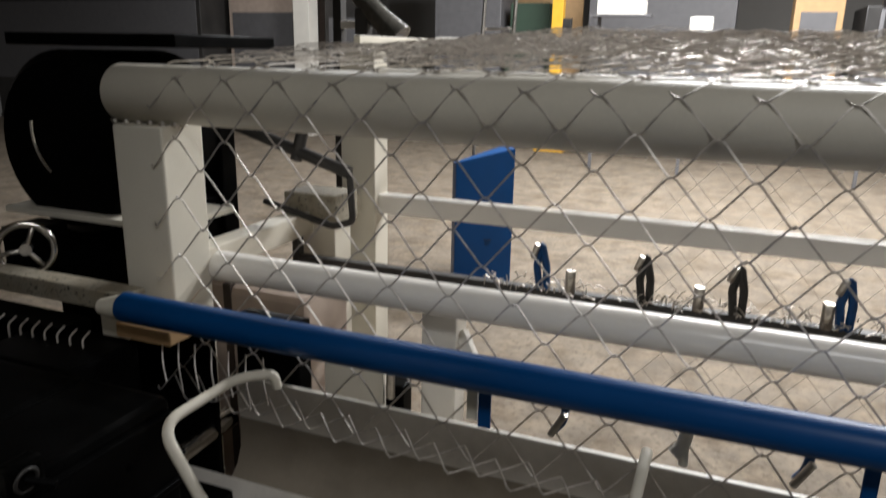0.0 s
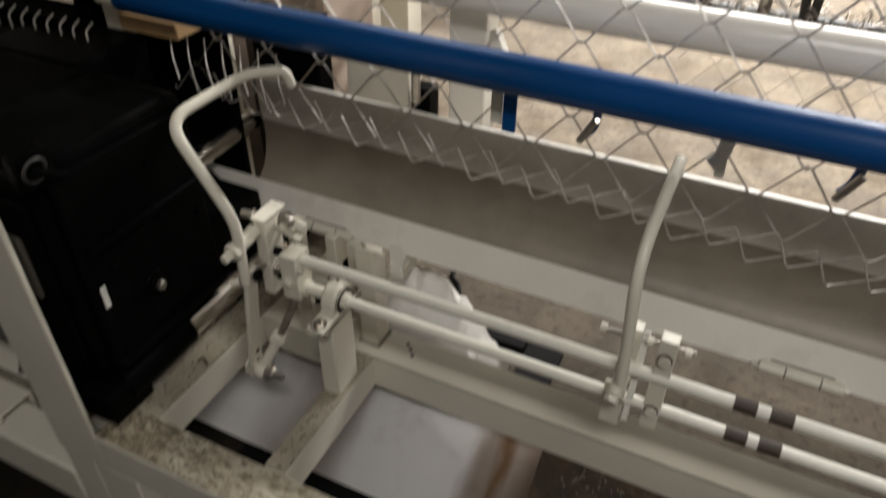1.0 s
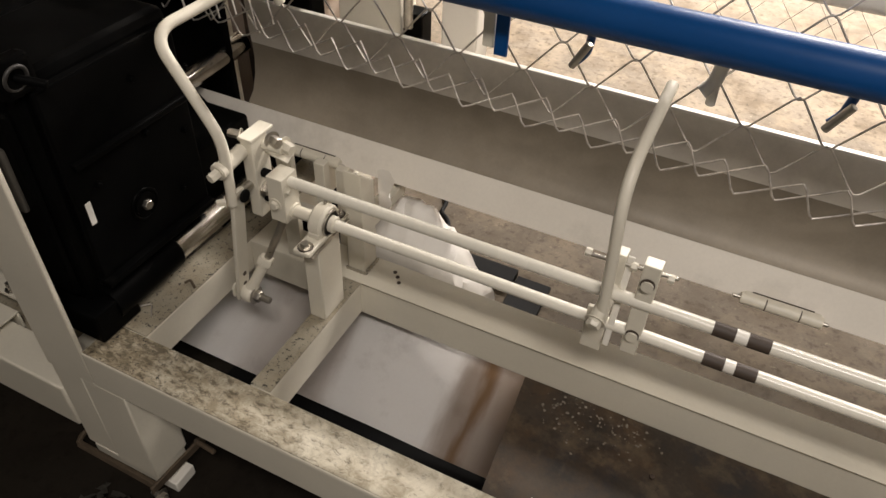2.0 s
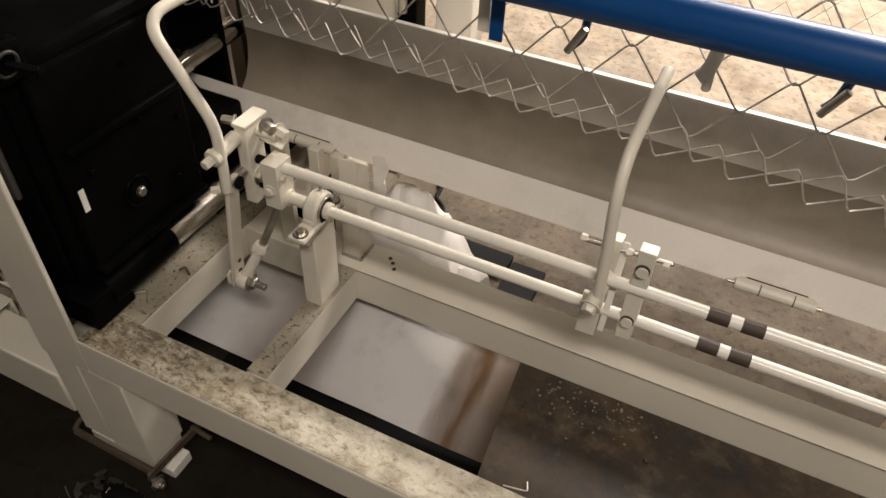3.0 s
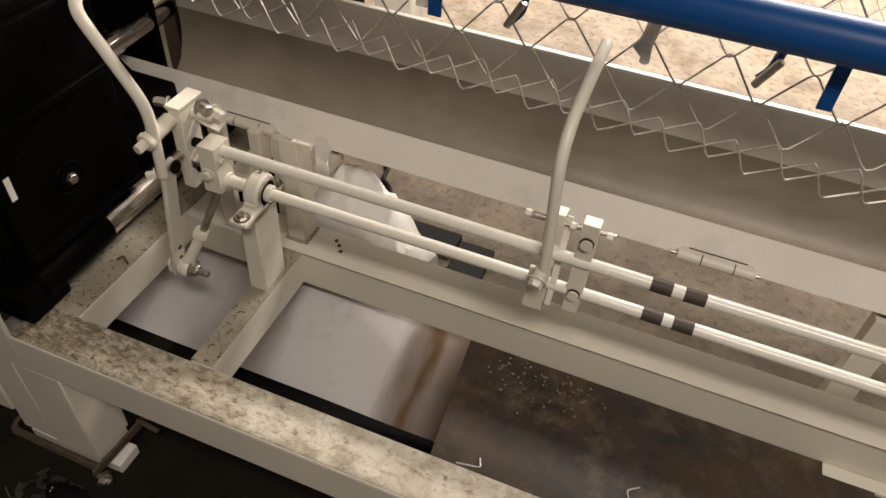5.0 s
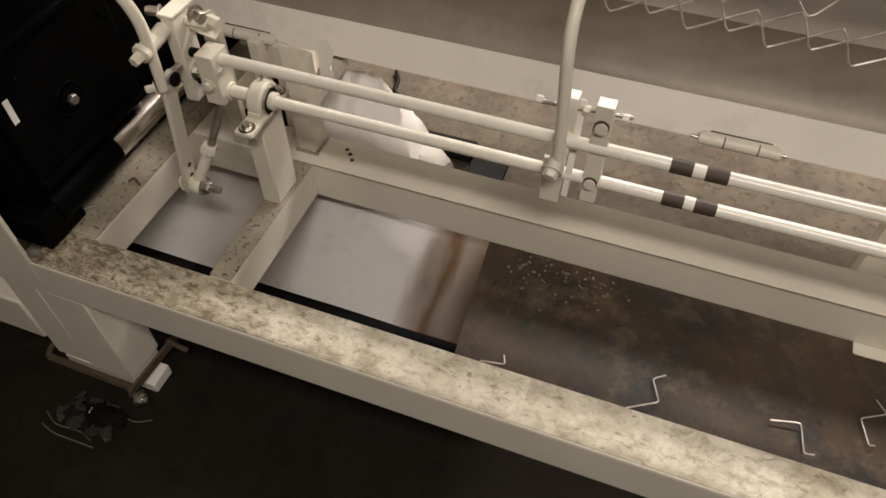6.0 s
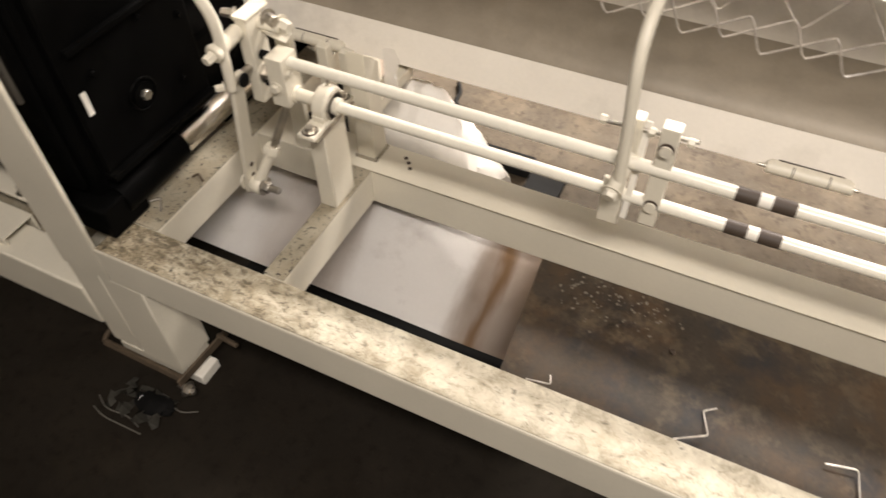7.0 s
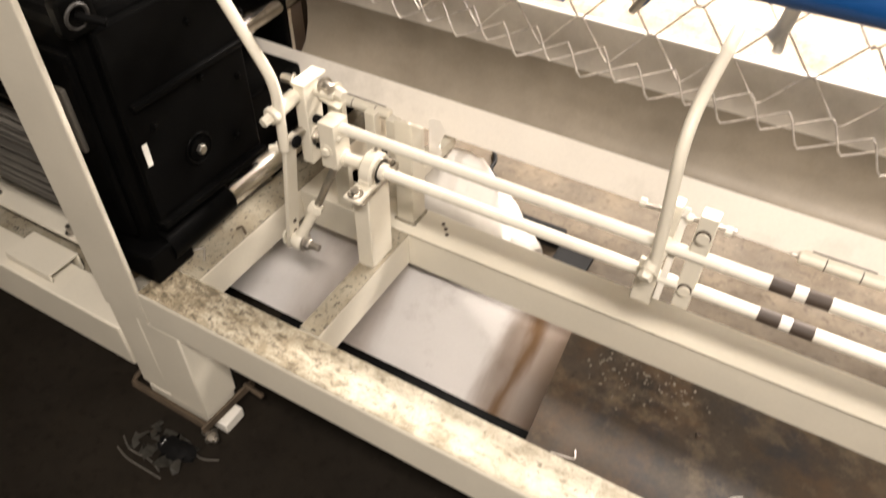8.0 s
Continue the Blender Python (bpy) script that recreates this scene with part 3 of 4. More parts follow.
eye = sweep([(0.197, 0.304, 0.408), (0.201, 0.304, 0.408), (0.220, 0.304, 0.408), (0.224, 0.304, 0.408)], 0.021, 24, None, True, [0.019, 0.022, 0.022, 0.019])
part("rod_end", eye, CREAM, gear)
link = part("link", sweep([(0.212, 0.308, 0.418), (0.222, 0.314, 0.440), (0.246, 0.332, 0.496)], 0.013, 16, None, True, [0.016, 0.0125, 0.0125]), CREAM, gear)
part("link_nut", hexbolt((0.244, 0.330, 0.492), (0.3, 0.25, 0.9), 0.018, 0.020, False), CREAM, link)
part("link_rod", rod((0.248, 0.334, 0.50), (0.296, 0.370, 0.632), 0.0085), STEEL, gear)
part("crank", rod((0.300, 0.372, 0.640), (0.362, 0.372, 0.640), 0.0135), CREAM, gear)
part("crank_collar", rod((0.306, 0.372, 0.640), (0.318, 0.372, 0.640), 0.0185), CREAM, gear)
# pillow bearing on the post
bearing = part("pillow_bearing", box(0.364, 0.404, 0.286, 0.440, 0.609, 0.621, 0.004), CREAM, gear)
house = sweep([(0.368, LY, LZ), (0.373, LY, LZ), (0.395, LY, LZ), (0.400, LY, LZ)], 0.038, 32, None, True, [0.034, 0.0385, 0.0385, 0.034])
box(0.370, 0.398, LY - 0.040, LY + 0.040, 0.620, 0.634, 0.003, house)
part("housing", house, CREAM, bearing)
part("outer_race", sweep([(0.398, LY, LZ), (0.4035, LY, LZ), (0.4035, LY, LZ), (0.401, LY, LZ)], 0.029, 28, None, True, [0.0300, 0.0290, 0.0255, 0.0240]), STEEL, bearing)
part("seal", sweep([(0.399, LY, LZ), (0.4020, LY, LZ)], 0.0235, 26), CREAM_SPECKLED, bearing, "dusty bearing seal")
part("inner_ring", sweep([(0.400, LY, LZ), (0.413, LY, LZ), (0.415, LY, LZ)], 0.0175, 24, None, True, [0.0180, 0.0180, 0.0160]), CREAM, bearing)
part("base_shim", box(0.360, 0.408, 0.292, 0.434, 0.6052, 0.6092, 0.001), STEEL, bearing)
for y in (0.304, 0.424):
    part("slot", sweep([(0.384, y, 0.6205), (0.384, y, 0.6216)], 0.0165, 20), TAPE, bearing)
    part("bearing_bolt", hexbolt((0.384, y, 0.6216), (0, 0, 1), 0.0095, 0.009), STEEL, bearing)
part("grease_nipple", rod((0.384, LY + 0.012, LZ + 0.036), (0.384, LY + 0.016, LZ + 0.050), 0.004, 10), STEEL, bearing)


def push_arm(x):
    """A bent round arm clamped on the lower rod, with its strap beside it."""
    arm = part("push_arm", sweep(bend([(x + 0.012, 0.352, 0.650), (x + 0.008, 0.352, 0.78), (x - 0.004, 0.358, 0.955), (x + 0.003, 0.578, 1.014)], 0.11, 10), 0.0105, 16), CREAM, gear, "round cream arm bent back at its tip")
    part("arm_plate", box(x - 0.016, x + 0.022, 0.362, 0.371, 0.572, 0.675, 0.002), CREAM, arm)
    part("arm_clamp", rod((x + 0.004, 0.338, 0.666), (x + 0.026, 0.41, 0.755), 0.013), CREAM, arm)
    part("arm_clamp_bolt", hexbolt((x + 0.005, 0.340, 0.668), (-0.1, -1, -0.4), 0.013, 0.012), CREAM, arm)
    # White bar drawn in place of the highlight on the clamp plate.
    part("arm_highlight", flat_bar((x + 0.030, 0.356, 0.600), (x + 0.032, 0.392, 0.79), 0.012, 0.004, (1, 0, 0)), WHITE, arm)
    part("arm_screw", rod((x - 0.045, 0.385, 0.772), (x + 0.115, 0.39, 0.776), 0.004), STEEL, arm)
    for dx in (-0.045, 0.035, 0.098):
        part("arm_nut", hexbolt((x + dx, 0.387, 0.774), (1, 0, 0), 0.008, 0.011, False), CREAM, arm)
    part("arm_fork", box(x + 0.008, x + 0.026, 0.375, 0.40, 0.70, 0.80, 0.002), CREAM, arm)
    strap = part("strap", box(x + 0.056, x + 0.086, 0.362, 0.386, 0.594, 0.715, 0.002), CREAM, gear)
    part("strap", box(x + 0.056, x + 0.086, 0.364, 0.390, 0.722, 0.805, 0.002), CREAM, gear)
    for z in (0.64, 0.765):
        part("strap_bolt", sweep([(x + 0.071, 0.3625, z), (x + 0.071, 0.356, z)], 0.0105, 20), CREAM, strap)
        part("strap_recess", sweep([(x + 0.071, 0.3622, z + 0.002), (x + 0.071, 0.360, z + 0.002)], 0.0125, 20), TAPE, strap)


push_arm(0.966)
push_arm(2.0)
# cranked arm at the drive end
part("push_arm", sweep(bend([(0.222, 0.296, 0.755), (0.222, 0.297, 0.83), (0.106, 0.298, 1.014), (0.130, 0.50, 1.030), (0.175, 0.565, 1.02), (0.178, 0.575, 0.985)], 0.05, 8), 0.0112, 14), CREAM, gear, "cranked cream arm with a scuffed bend")

# ---- blue pipe with its hooks ----
pipe = thing("blue_pipe", (1.4, 0.6, 1.09), "glossy blue-painted steel pipe across the hanging mesh", "pipe")
part("pipe", sweep([(-0.275, 0.60, 1.095), (-0.27, 0.60, 1.095), (END, 0.60, 1.095)], 0.037, 40, None, True, [0.034, 0.037, 0.037]), BLUE, pipe)
part("end_cone", sweep([(-0.274, 0.60, 1.094), (-0.345, 0.60, 1.085)], 0.03, 20, None, True, [0.033, 0.02]), CREAM, pipe)


def hook(x, blue=True):
    """A flat hook under the pipe that carries a small roller."""
    h = part("hook", sweep(bend([(x, 0.615, 1.070), (x, 0.672, 1.03), (x - 0.006, 0.678, 0.985), (x - 0.022, 0.668, 0.968)], 0.03), 0.0085 if blue else 0.013, 12), BLUE if blue else WHITE, pipe)
    if blue:
        part("hook_roller", rod((x - 0.026, 0.655, 0.962), (x + 0.002, 0.652, 1.016), 0.0075), STEEL, h)
    else:
        part("hook_stem", rod((x - 0.002, 0.676, 0.945), (x - 0.004, 0.674, 0.995), 0.009), WHITE, h)


for x in (0.800, 1.245, 1.66, 2.1):
    hook(x)
hook(1.033, False)
part("pipe_bracket", box(0.628, 0.655, 0.625, 0.632, 0.962, 1.075, 0.002), BLUE, pipe)
part("pipe_plate", box(0.600, 0.624, 0.634, 0.64, 0.97, 1.06, 0.002), CREAM, pipe)
part("pipe_bracket", box(1.32, 1.345, 0.625, 0.632, 0.962, 1.075, 0.002), BLUE, pipe)

# ---- mesh stand behind ----
stand = thing("roller_stand", (1.3, 1.4, FZ), "cream-painted stand with a thick top roller and tube rails", "roller stand")
RY, RZ, RR = 0.878, 1.583, 0.076
part("roller", sweep([(-0.50, RY, RZ), (-0.492, RY, RZ), (END, RY, RZ)], RR, 48, None, True, [RR - 0.006, RR, RR]), CREAM, stand, "thick cream roller the mesh runs over")
part("column", box(-0.463, -0.300, 0.80, 0.955, FZ, 1.507, 0.006), CREAM, stand)
part("column", box(-0.44, -0.285, 1.95, 2.07, FZ, 1.705, 0.006), CREAM, stand)
part("rail", sweep([(-0.30, 0.985, 1.092), (END, 0.985, 1.092)], 0.044, 32), RAIL, stand, "bright white round tube")
part("rail", box(-0.33, END, 1.98, 2.05, 1.05, 1.128, 0.006), RAIL, stand, "bright white square tube")
part("side_rail", box(-0.43, -0.35, 0.955, 1.95, 1.05, 1.13, 0.006), CREAM, stand)
part("rear_roller", sweep([(-0.286, 2.0, 1.60), (END, 2.0, 1.60)], 0.035, 24), WHITE, stand)
for k in range(6):
    x = -0.48 + 0.04 * k
    part("roller_bolt", hexbolt((x, 0.83, 1.513), (0, -0.6, -0.8), 0.008, 0.006), STEEL, stand)

# ---- woven mesh ----
PITCH, RISE = 0.150, 0.0757


def mesh_point(s, dy=0.0):
    """The mesh's run: s metres up from its lower edge, over the roller and away level."""
    straight, top = 0.785, RZ
    if s < straight:
        f = s / straight
        return Vector((0, 0.746 + (RY - RR - 0.004 - 0.746) * f + 0.012 * math.sin(math.pi * f) + dy, 0.80 + (top - 0.80) * f))
    a = (s - straight) / (RR + 0.004)
    if a < math.pi / 2:
        return Vector((0, RY - math.cos(a) * (RR + 0.004 + dy), RZ + math.sin(a) * (RR + 0.004 - dy)))
    d = s - straight - (RR + 0.004) * math.pi / 2
    return Vector((0, RY + d, RZ + RR + 0.004 + 0.055 * d + 0.012 * math.sin(d * 3.0) - dy))


mesh = thing("chain_link_mesh", (1.3, 0.75, 0.74), "galvanised chain-link mesh hanging from the roller into the trough", "wire mesh")
half = PITCH / 2
rng = random.Random(4)
for row in range(38):
    s0 = 0.0 + row * RISE
    x0 = -0.328 + (half if row % 2 else 0.0)
    pts = []
    n = int((END - 0.1 - x0) / half)
    for k in range(n):
        up = k % 2
        x = x0 + k * half
        jig = 0.004 * rng.uniform(-1, 1)
        for dx, fs, dy in ((-0.010, 0.08, -0.004), (0.0, 0.0, 0.0), (0.010, 0.08, 0.004)):
            f = fs if not up else 1 - fs
            sgn = 1 if up else -1
            p = mesh_point(s0 + RISE * 1.04 * f + jig * 0.4, dy * sgn)
            if p.y > 1.2:
                p.z += 0.018 * noise.noise((x * 5, p.y * 4, 0.5))
            pts.append(Vector((x + dx + jig * 0.3, p.y, p.z)))
    part("wire", sweep(pts, 0.0022, 5), WIRE, mesh)
# the two newest wires, not yet pulled open
for tip, drop, y in ((-0.226, 0.0, 0.738), (-0.151, 0.012, 0.742)):
    pts = []
    for k in range(22):
        x = tip + k * PITCH
        low = 0.775 - 0.040 * (x - 0.2) + drop
        for dx, z, dy in ((-0.046, low + 0.062, 0.004), (-0.038, low + 0.068, 0.0), (-0.030, low + 0.060, -0.004),
                          (-0.008, low + 0.010, -0.004), (0.0, low, -0.002), (0.012, low + 0.003, 0.002)):
            pts.append(Vector((x + dx, y + dy, z)))
    part("wire", sweep(pts, 0.0022, 5), WIRE, mesh)

# ---- black drive housing ----
drive = thing("drive_housing", (-0.3, 0.4, TOP), "black-painted machine drive housing with bolts and shafts", "machine housing")
part("housing", box(-0.24, 0.0, 0.075, 0.445, 0.43, 0.99, 0.02), BLACK, drive)
part("gear_head", box(-1.3, -0.2405, 0.09, 0.445, 0.72, 0.985, 0.02), BLACK, drive)
part("front_cover", box(-0.22, -0.02, 0.058, 0.08, 0.50, 0.93, 0.012), BLACK, drive)
part("side_cover", box(-0.005, 0.018, 0.10, 0.43, 0.53, 0.965, 0.006), BLACK, drive)
part("base_block", box(-0.118, 0.034, 0.040, 0.150, TOP + 0.004, 0.482, 0.006), BLACK, drive)
part("cylinder", sweep([(0.0, 0.10, 0.455), (0.0, 0.295, 0.455), (0.0, 0.300, 0.455)], 0.041, 32, None, True, [0.041, 0.041, 0.037]), BLACK, drive, "black sleeve")
part("shaft", rod((0.0, 0.295, 0.455), (0.0, 0.66, 0.455), 0.034, 28), CHROME, drive, "polished steel shaft")
part("upper_shaft", rod((-0.20, 0.50, 0.672), (-0.20, 0.87, 0.684), 0.030, 28), CHROME, drive, "polished steel shaft")
part("cylinder_plug", hexbolt((0.022, 0.20, 0.482), (0.6, 0, 0.8), 0.008, 0.004), BLACK, drive)
part("name_slot", box(0.019, 0.0205, 0.118, 0.131, 0.668, 0.720, 0.0005), LABEL, drive, "small pale plate")
part("big_bolt", hexbolt((0.018, 0.25, 0.632), (1, 0, 0), 0.012, 0.012), STEEL, drive)
part("washer", sweep([(0.0185, 0.25, 0.632), (0.0225, 0.25, 0.632)], 0.026, 26), BLACK, drive)
part("drawbolt", rod((0.018, 0.082, 1.004), (0.060, 0.106, 0.992), 0.0075), BLACK, drive)
c1 = Vector((0.020, 0.083, 1.003))
part("drawbolt_ring", sweep([c1 + Vector((0.004 * math.sin(a), 0.021 * math.cos(a), 0.021 * math.sin(a))) for a in [2 * math.pi * k / 28 for k in range(29)]], 0.0035, 10, None, False), DARK, drive)
part("drawbolt_boss", box(-0.02, 0.019, 0.055, 0.125, 0.965, 1.035, 0.012), BLACK, drive)
part("boss_ring", sweep([(0.019, 0.25 + 0.034 * math.cos(a), 0.632 + 0.034 * math.sin(a)) for a in [2 * math.pi * k / 28 for k in range(29)]], 0.003, 8, None, False), BLACK, drive)
part("ledge", box(0.0, 0.034, 0.10, 0.43, 0.515, 0.532, 0.004), BLACK, drive)
part("ledge", box(0.0, 0.030, 0.12, 0.43, 0.795, 0.81, 0.004), BLACK, drive)
part("cover_plate", box(-0.19, -0.05, 0.045, 0.059, 0.72, 0.86, 0.006), MOTOR, drive, "dull grey cover plate")
for y, z in ((0.16, 0.74), (0.30, 0.78), (0.40, 0.73), (0.44, 0.86), (0.30, 0.90), (0.20, 0.80), (0.48, 0.66), (0.36, 0.60)):
    part("cover_bolt", hexbolt((0.018, y, z), (1, 0, 0), 0.006, 0.006), BLACK, drive)
for x, z in ((-0.06, 0.60), (-0.18, 0.70), (-0.10, 0.82), (-0.12, 0.58), (-0.16, 0.88)):
    part("cover_bolt", hexbolt((x, 0.058, z), (0, -1, 0), 0.006, 0.006), BLACK, drive)
part("rear_block", box(-0.35, -0.03, 0.445, 0.66, 0.43, 0.62, 0.01), BLACK, drive)
part("rear_wall", box(-0.62, -0.30, 0.4455, 0.66, 0.62, 0.98, 0.01), BLACK, drive)

part("rear_body", box(-0.66, -0.17, 0.775, 0.798, FZ, 1.03, 0.006), BLACK, drive)
part("rear_body", box(-0.168, 0.035, 0.875, 0.94, FZ, 1.0, 0.006), BLACK, drive)

# ---- finned motor on the deck ----
motor = thing("finned_motor", (-0.6, 0.24, 0.165), "dusty grey finned electric motor on a cream deck", "motor")
MY, MZ = 0.235, 0.475
part("motor_body", sweep([(-0.98, MY, MZ), (-0.97, MY, MZ), (-0.31, MY, MZ), (-0.29, MY, MZ)], 0.115, 36, None, True, [0.10, 0.115, 0.115, 0.10]), MOTOR, motor)
fin = bmesh.new()
q = [(0.112, -0.002), (0.142, -0.0013), (0.142, 0.0013), (0.112, 0.002)]
va = [[fin.verts.new((x, r, w)) for r, w in q] for x in (-0.95, -0.34)]
for i in range(4):
    fin.faces.new((va[0][i], va[0][(i + 1) % 4], va[1][(i + 1) % 4], va[1][i]))
fin.faces.new(va[0][::-1])
fin.faces.new(va[1])
first = part("fin", fin, MOTOR, motor, smooth=False)
for k in range(24):
    f = first if k == 0 else first.copy()
    if k:
        scene.collection.objects.link(f)
    f.matrix_basis = Matrix.Translation((0, MY, MZ)) @ Matrix.Rotation(1.2 + k * 0.165, 4, "X")
part("motor_foot", box(-0.85, -0.36, 0.13, 0.36, 0.235, 0.245, 0.002), CREAM, motor)
part("motor_web", box(-0.80, -0.42, 0.20, 0.27, 0.245, 0.37, 0.004), MOTOR, motor)
part("motor_base", box(-0.80, -0.42, 0.17, 0.34, 0.165, 0.235, 0.004), DARK, motor)
for x in (-0.45, -0.76):
    part("motor_bolt", hexbolt((x, 0.15, 0.245), (0, 0, 1), 0.012, 0.022), STEEL, motor)
channel = thing("mounting_channel", (-0.48, 0.09, 0.165), "cream folded steel mounting channel on the deck", "bracket")
part("channel_top", box(-0.57, -0.40, 0.022, 0.115, 0.213, 0.220, 0.002), CREAM, channel)
part("channel_side", box(-0.57, -0.40, 0.022, 0.029, 0.191, 0.213, 0.002), CREAM, channel)
part("channel_side", box(-0.57, -0.40, 0.108, 0.115, 0.166, 0.213, 0.002), CREAM, channel)


# ---- drive end above the housing ----
part("rear_housing", box(-1.5, -0.63, 0.45, 0.70, 0.56, 0.97, 0.02), BLACK, drive)
guard = thing("pulley_guard", (-0.92, 1.2, FZ), "black rounded pulley guard at the drive end", "machine guard")
part("guard_drum", sweep([(-0.90, 1.02, 1.40), (-0.90, 1.05, 1.40), (-0.90, 1.45, 1.40)], 0.29, 40, None, True, [0.26, 0.29, 0.29]), BLACK, guard)
# Bright arc added to draw the highlight on the black drum.
part("highlight_arc", sweep([(-0.86 + 0.16 * math.cos(a), 1.012, 1.44 + 0.16 * math.sin(a)) for a in [2.95 + k * 0.06 for k in range(20)]], 0.006, 8), CHROME, guard, "bright steel arc standing in for a highlight")
part("guard_stand", box(-1.1, -0.62, 1.1, 1.45, FZ, 1.2, 0.01), BLACK, guard)
part("guard_shelf", box(-1.15, -0.48, 0.98, 1.3, 1.17, 1.19, 0.003), CREAM, guard)
part("guard_top", box(-1.2, -0.5, 1.1, 1.6, 1.70, 1.74, 0.004), BLACK, guard)

wheel = thing("handwheel", (-0.845, 0.80, 1.12), "small chromed handwheel with three spokes", "handwheel")
c0, ax = Vector((-0.845, 0.80, 1.12)), Vector((0.75, -0.65, 0.15)).normalized()
u0 = ax.orthogonal().normalized()
v0 = ax.cross(u0)
ring = [c0 + 0.075 * (math.cos(a) * u0 + math.sin(a) * v0) for a in [2 * math.pi * k / 36 for k in range(37)]]
part("rim", sweep(ring, 0.011, 12, None, False), CHROME, wheel)
for k in range(3):
    a = 0.5 + k * 2.094
    part("spoke", rod(c0, c0 + 0.072 * (math.cos(a) * u0 + math.sin(a) * v0), 0.007, 12), STEEL, wheel)
part("hub", sweep([c0 - ax * 0.12, c0 + ax * 0.015], 0.017, 18), STEEL, wheel)
part("spindle", sweep([c0 - ax * 0.02, c0 - ax * 0.25], 0.012, 14), STEEL, wheel)
part("bracket", box(-1.02, -0.90, 0.86, 1.0, 0.97, 1.16, 0.004), BLACK, wheel)

beam = thing("cross_rail", (-0.8, 0.7, 0.98), "dusty cream rail on the black drive housing", "rail")
part("rail_bar", box(-1.5, -0.36, 0.69, 0.76, 1.03, 1.085, 0.005), CREAM_SPECKLED, beam)
part("rail_block", box(-0.33, -0.16, 0.62, 0.72, 1.0, 1.04, 0.005), OCHRE, beam, "raw brown block")
part("rail_block", box(-0.40, -0.31, 0.64, 0.74, 0.985, 1.07, 0.005), CREAM, beam)
part("rail_foot", box(-1.3, -0.5, 0.60, 0.70, 0.965, 1.0, 0.004), BLACK, beam)
for k in range(9):
    x = -0.74 + k * 0.043
    part("comb_wire", sweep(bend([(x, 0.60, 1.01), (x + 0.006, 0.57, 1.0), (x + 0.014, 0.565, 0.955)], 0.01, 3), 0.003, 6), WIRE, beam)
for k in range(7):
    x = -0.22 + k * 0.05
    part("comb_wire", sweep(bend([(x, 0.66, 1.0), (x + 0.012, 0.64, 0.95), (x + 0.03, 0.63, 0.90 - 0.02 * (k % 2))], 0.02, 3), 0.0022, 6), WIRE, beam)

tension = thing("tension_arm", (-0.4, 1.5, FZ), "dark iron tension arm hung beneath the roller stand", "machine arm")
part("arm_bar", sweep([(-0.62, 1.5, 1.44), (-0.15, 1.5, 1.30)], 0.022, 12), DARK, tension)
part("arm_bar", sweep([(-0.32, 1.5, 1.47), (-0.36, 1.5, 1.33)], 0.022, 12), DARK, tension)
part("arm_drop", sweep(bend([(-0.15, 1.5, 1.30), (-0.14, 1.5, 1.13), (-0.22, 1.5, 1.105), (-0.50, 1.5, 1.17)], 0.02, 4), 0.012, 10), DARK, tension)
part("arm_panel", box(-0.80, -0.60, 1.40, 1.48, FZ, 1.48, 0.006), BLACK, tension)
part("arm_box", box(-0.46, -0.24, 1.56, 1.72, 1.09, 1.20, 0.006), CREAM_SPECKLED, tension)
part("arm_stand", box(-0.44, -0.26, 1.58, 1.70, FZ, 1.09, 0.006), CREAM, tension)
goods = thing("wrapped_bale", (-0.3, 1.25, FZ), "bale of brown wrapped cloth behind the stand", "bale")
part("wrapping", box(-0.62, -0.10, 1.12, 1.40, FZ, 0.98, 0.03), PINKGREY, goods)
part("strap", box(-0.40, -0.37, 1.117, 1.403, FZ + 0.002, 0.984, 0.002), TAPE, goods)

# support under the trough's far side
prop = thing("rear_support", (0.25, 0.98, 0.6), "cream rear support plate and post with a dark clamp", "support")
part("support_shelf", box(0.04, 0.45, 0.866, 1.10, 0.60, 0.615, 0.003), CREAM, prop)
part("support_plate", box(0.05, 0.235, 0.98, 0.995, 0.615, 0.92, 0.003), CREAM, prop)
part("support_post", box(0.33, 0.43, 1.02, 1.10, 0.615, 1.05, 0.005), WHITE, prop)
part("clamp", box(0.245, 0.30, 0.97, 1.03, 0.616, 0.83, 0.006), BLACK, prop)
part("clamp_stud", rod((0.27, 0.955, 0.80), (0.27, 0.955, 0.90), 0.012), STEEL, prop)
part("brace", sweep([(0.43, 1.06, 0.98), (0.52, 1.0, 0.86)], 0.02, 4), WHITE, prop)
part("brace", sweep([(-0.11, 0.93, 0.86), (0.02, 0.93, 0.90)], 0.014, 4), WHITE, prop)

# ---- row of hooks behind the rail ----
row = thing("hook_rail", (1.2, 1.5, FZ), "dark rail with blue and steel hooks behind the mesh", "hook rail")
part("rail_bar", box(-0.36, END, 1.49, 1.53, 0.955, 0.985, 0.003), DARK, row)
for x in (0.530, 0.846, 1.105, 1.380, 1.70, 2.0):
    tall = part("hook", sweep(bend([(x, 1.50, 0.985), (x - 0.010, 1.49, 1.06), (x + 0.006, 1.48, 1.135), (x + 0.022, 1.49, 1.06), (x + 0.022, 1.50, 0.985)], 0.012, 4), 0.012, 8), BLUE if x in (0.530, 1.380) else DARK, row)
    part("hook_tip", rod((x - 0.02, 1.475, 1.09), (x - 0.004, 1.47, 1.135), 0.010, 10), STEEL, tall)
for x in (0.63, 1.008, 1.344):
    part("peg", rod((x, 1.49, 0.985), (x, 1.485, 1.06), 0.016, 12), STEEL, row)
part("rail_hanger", box(-0.385, -0.36, 1.49, 1.53, 0.95, 1.06, 0.003), DARK, row)
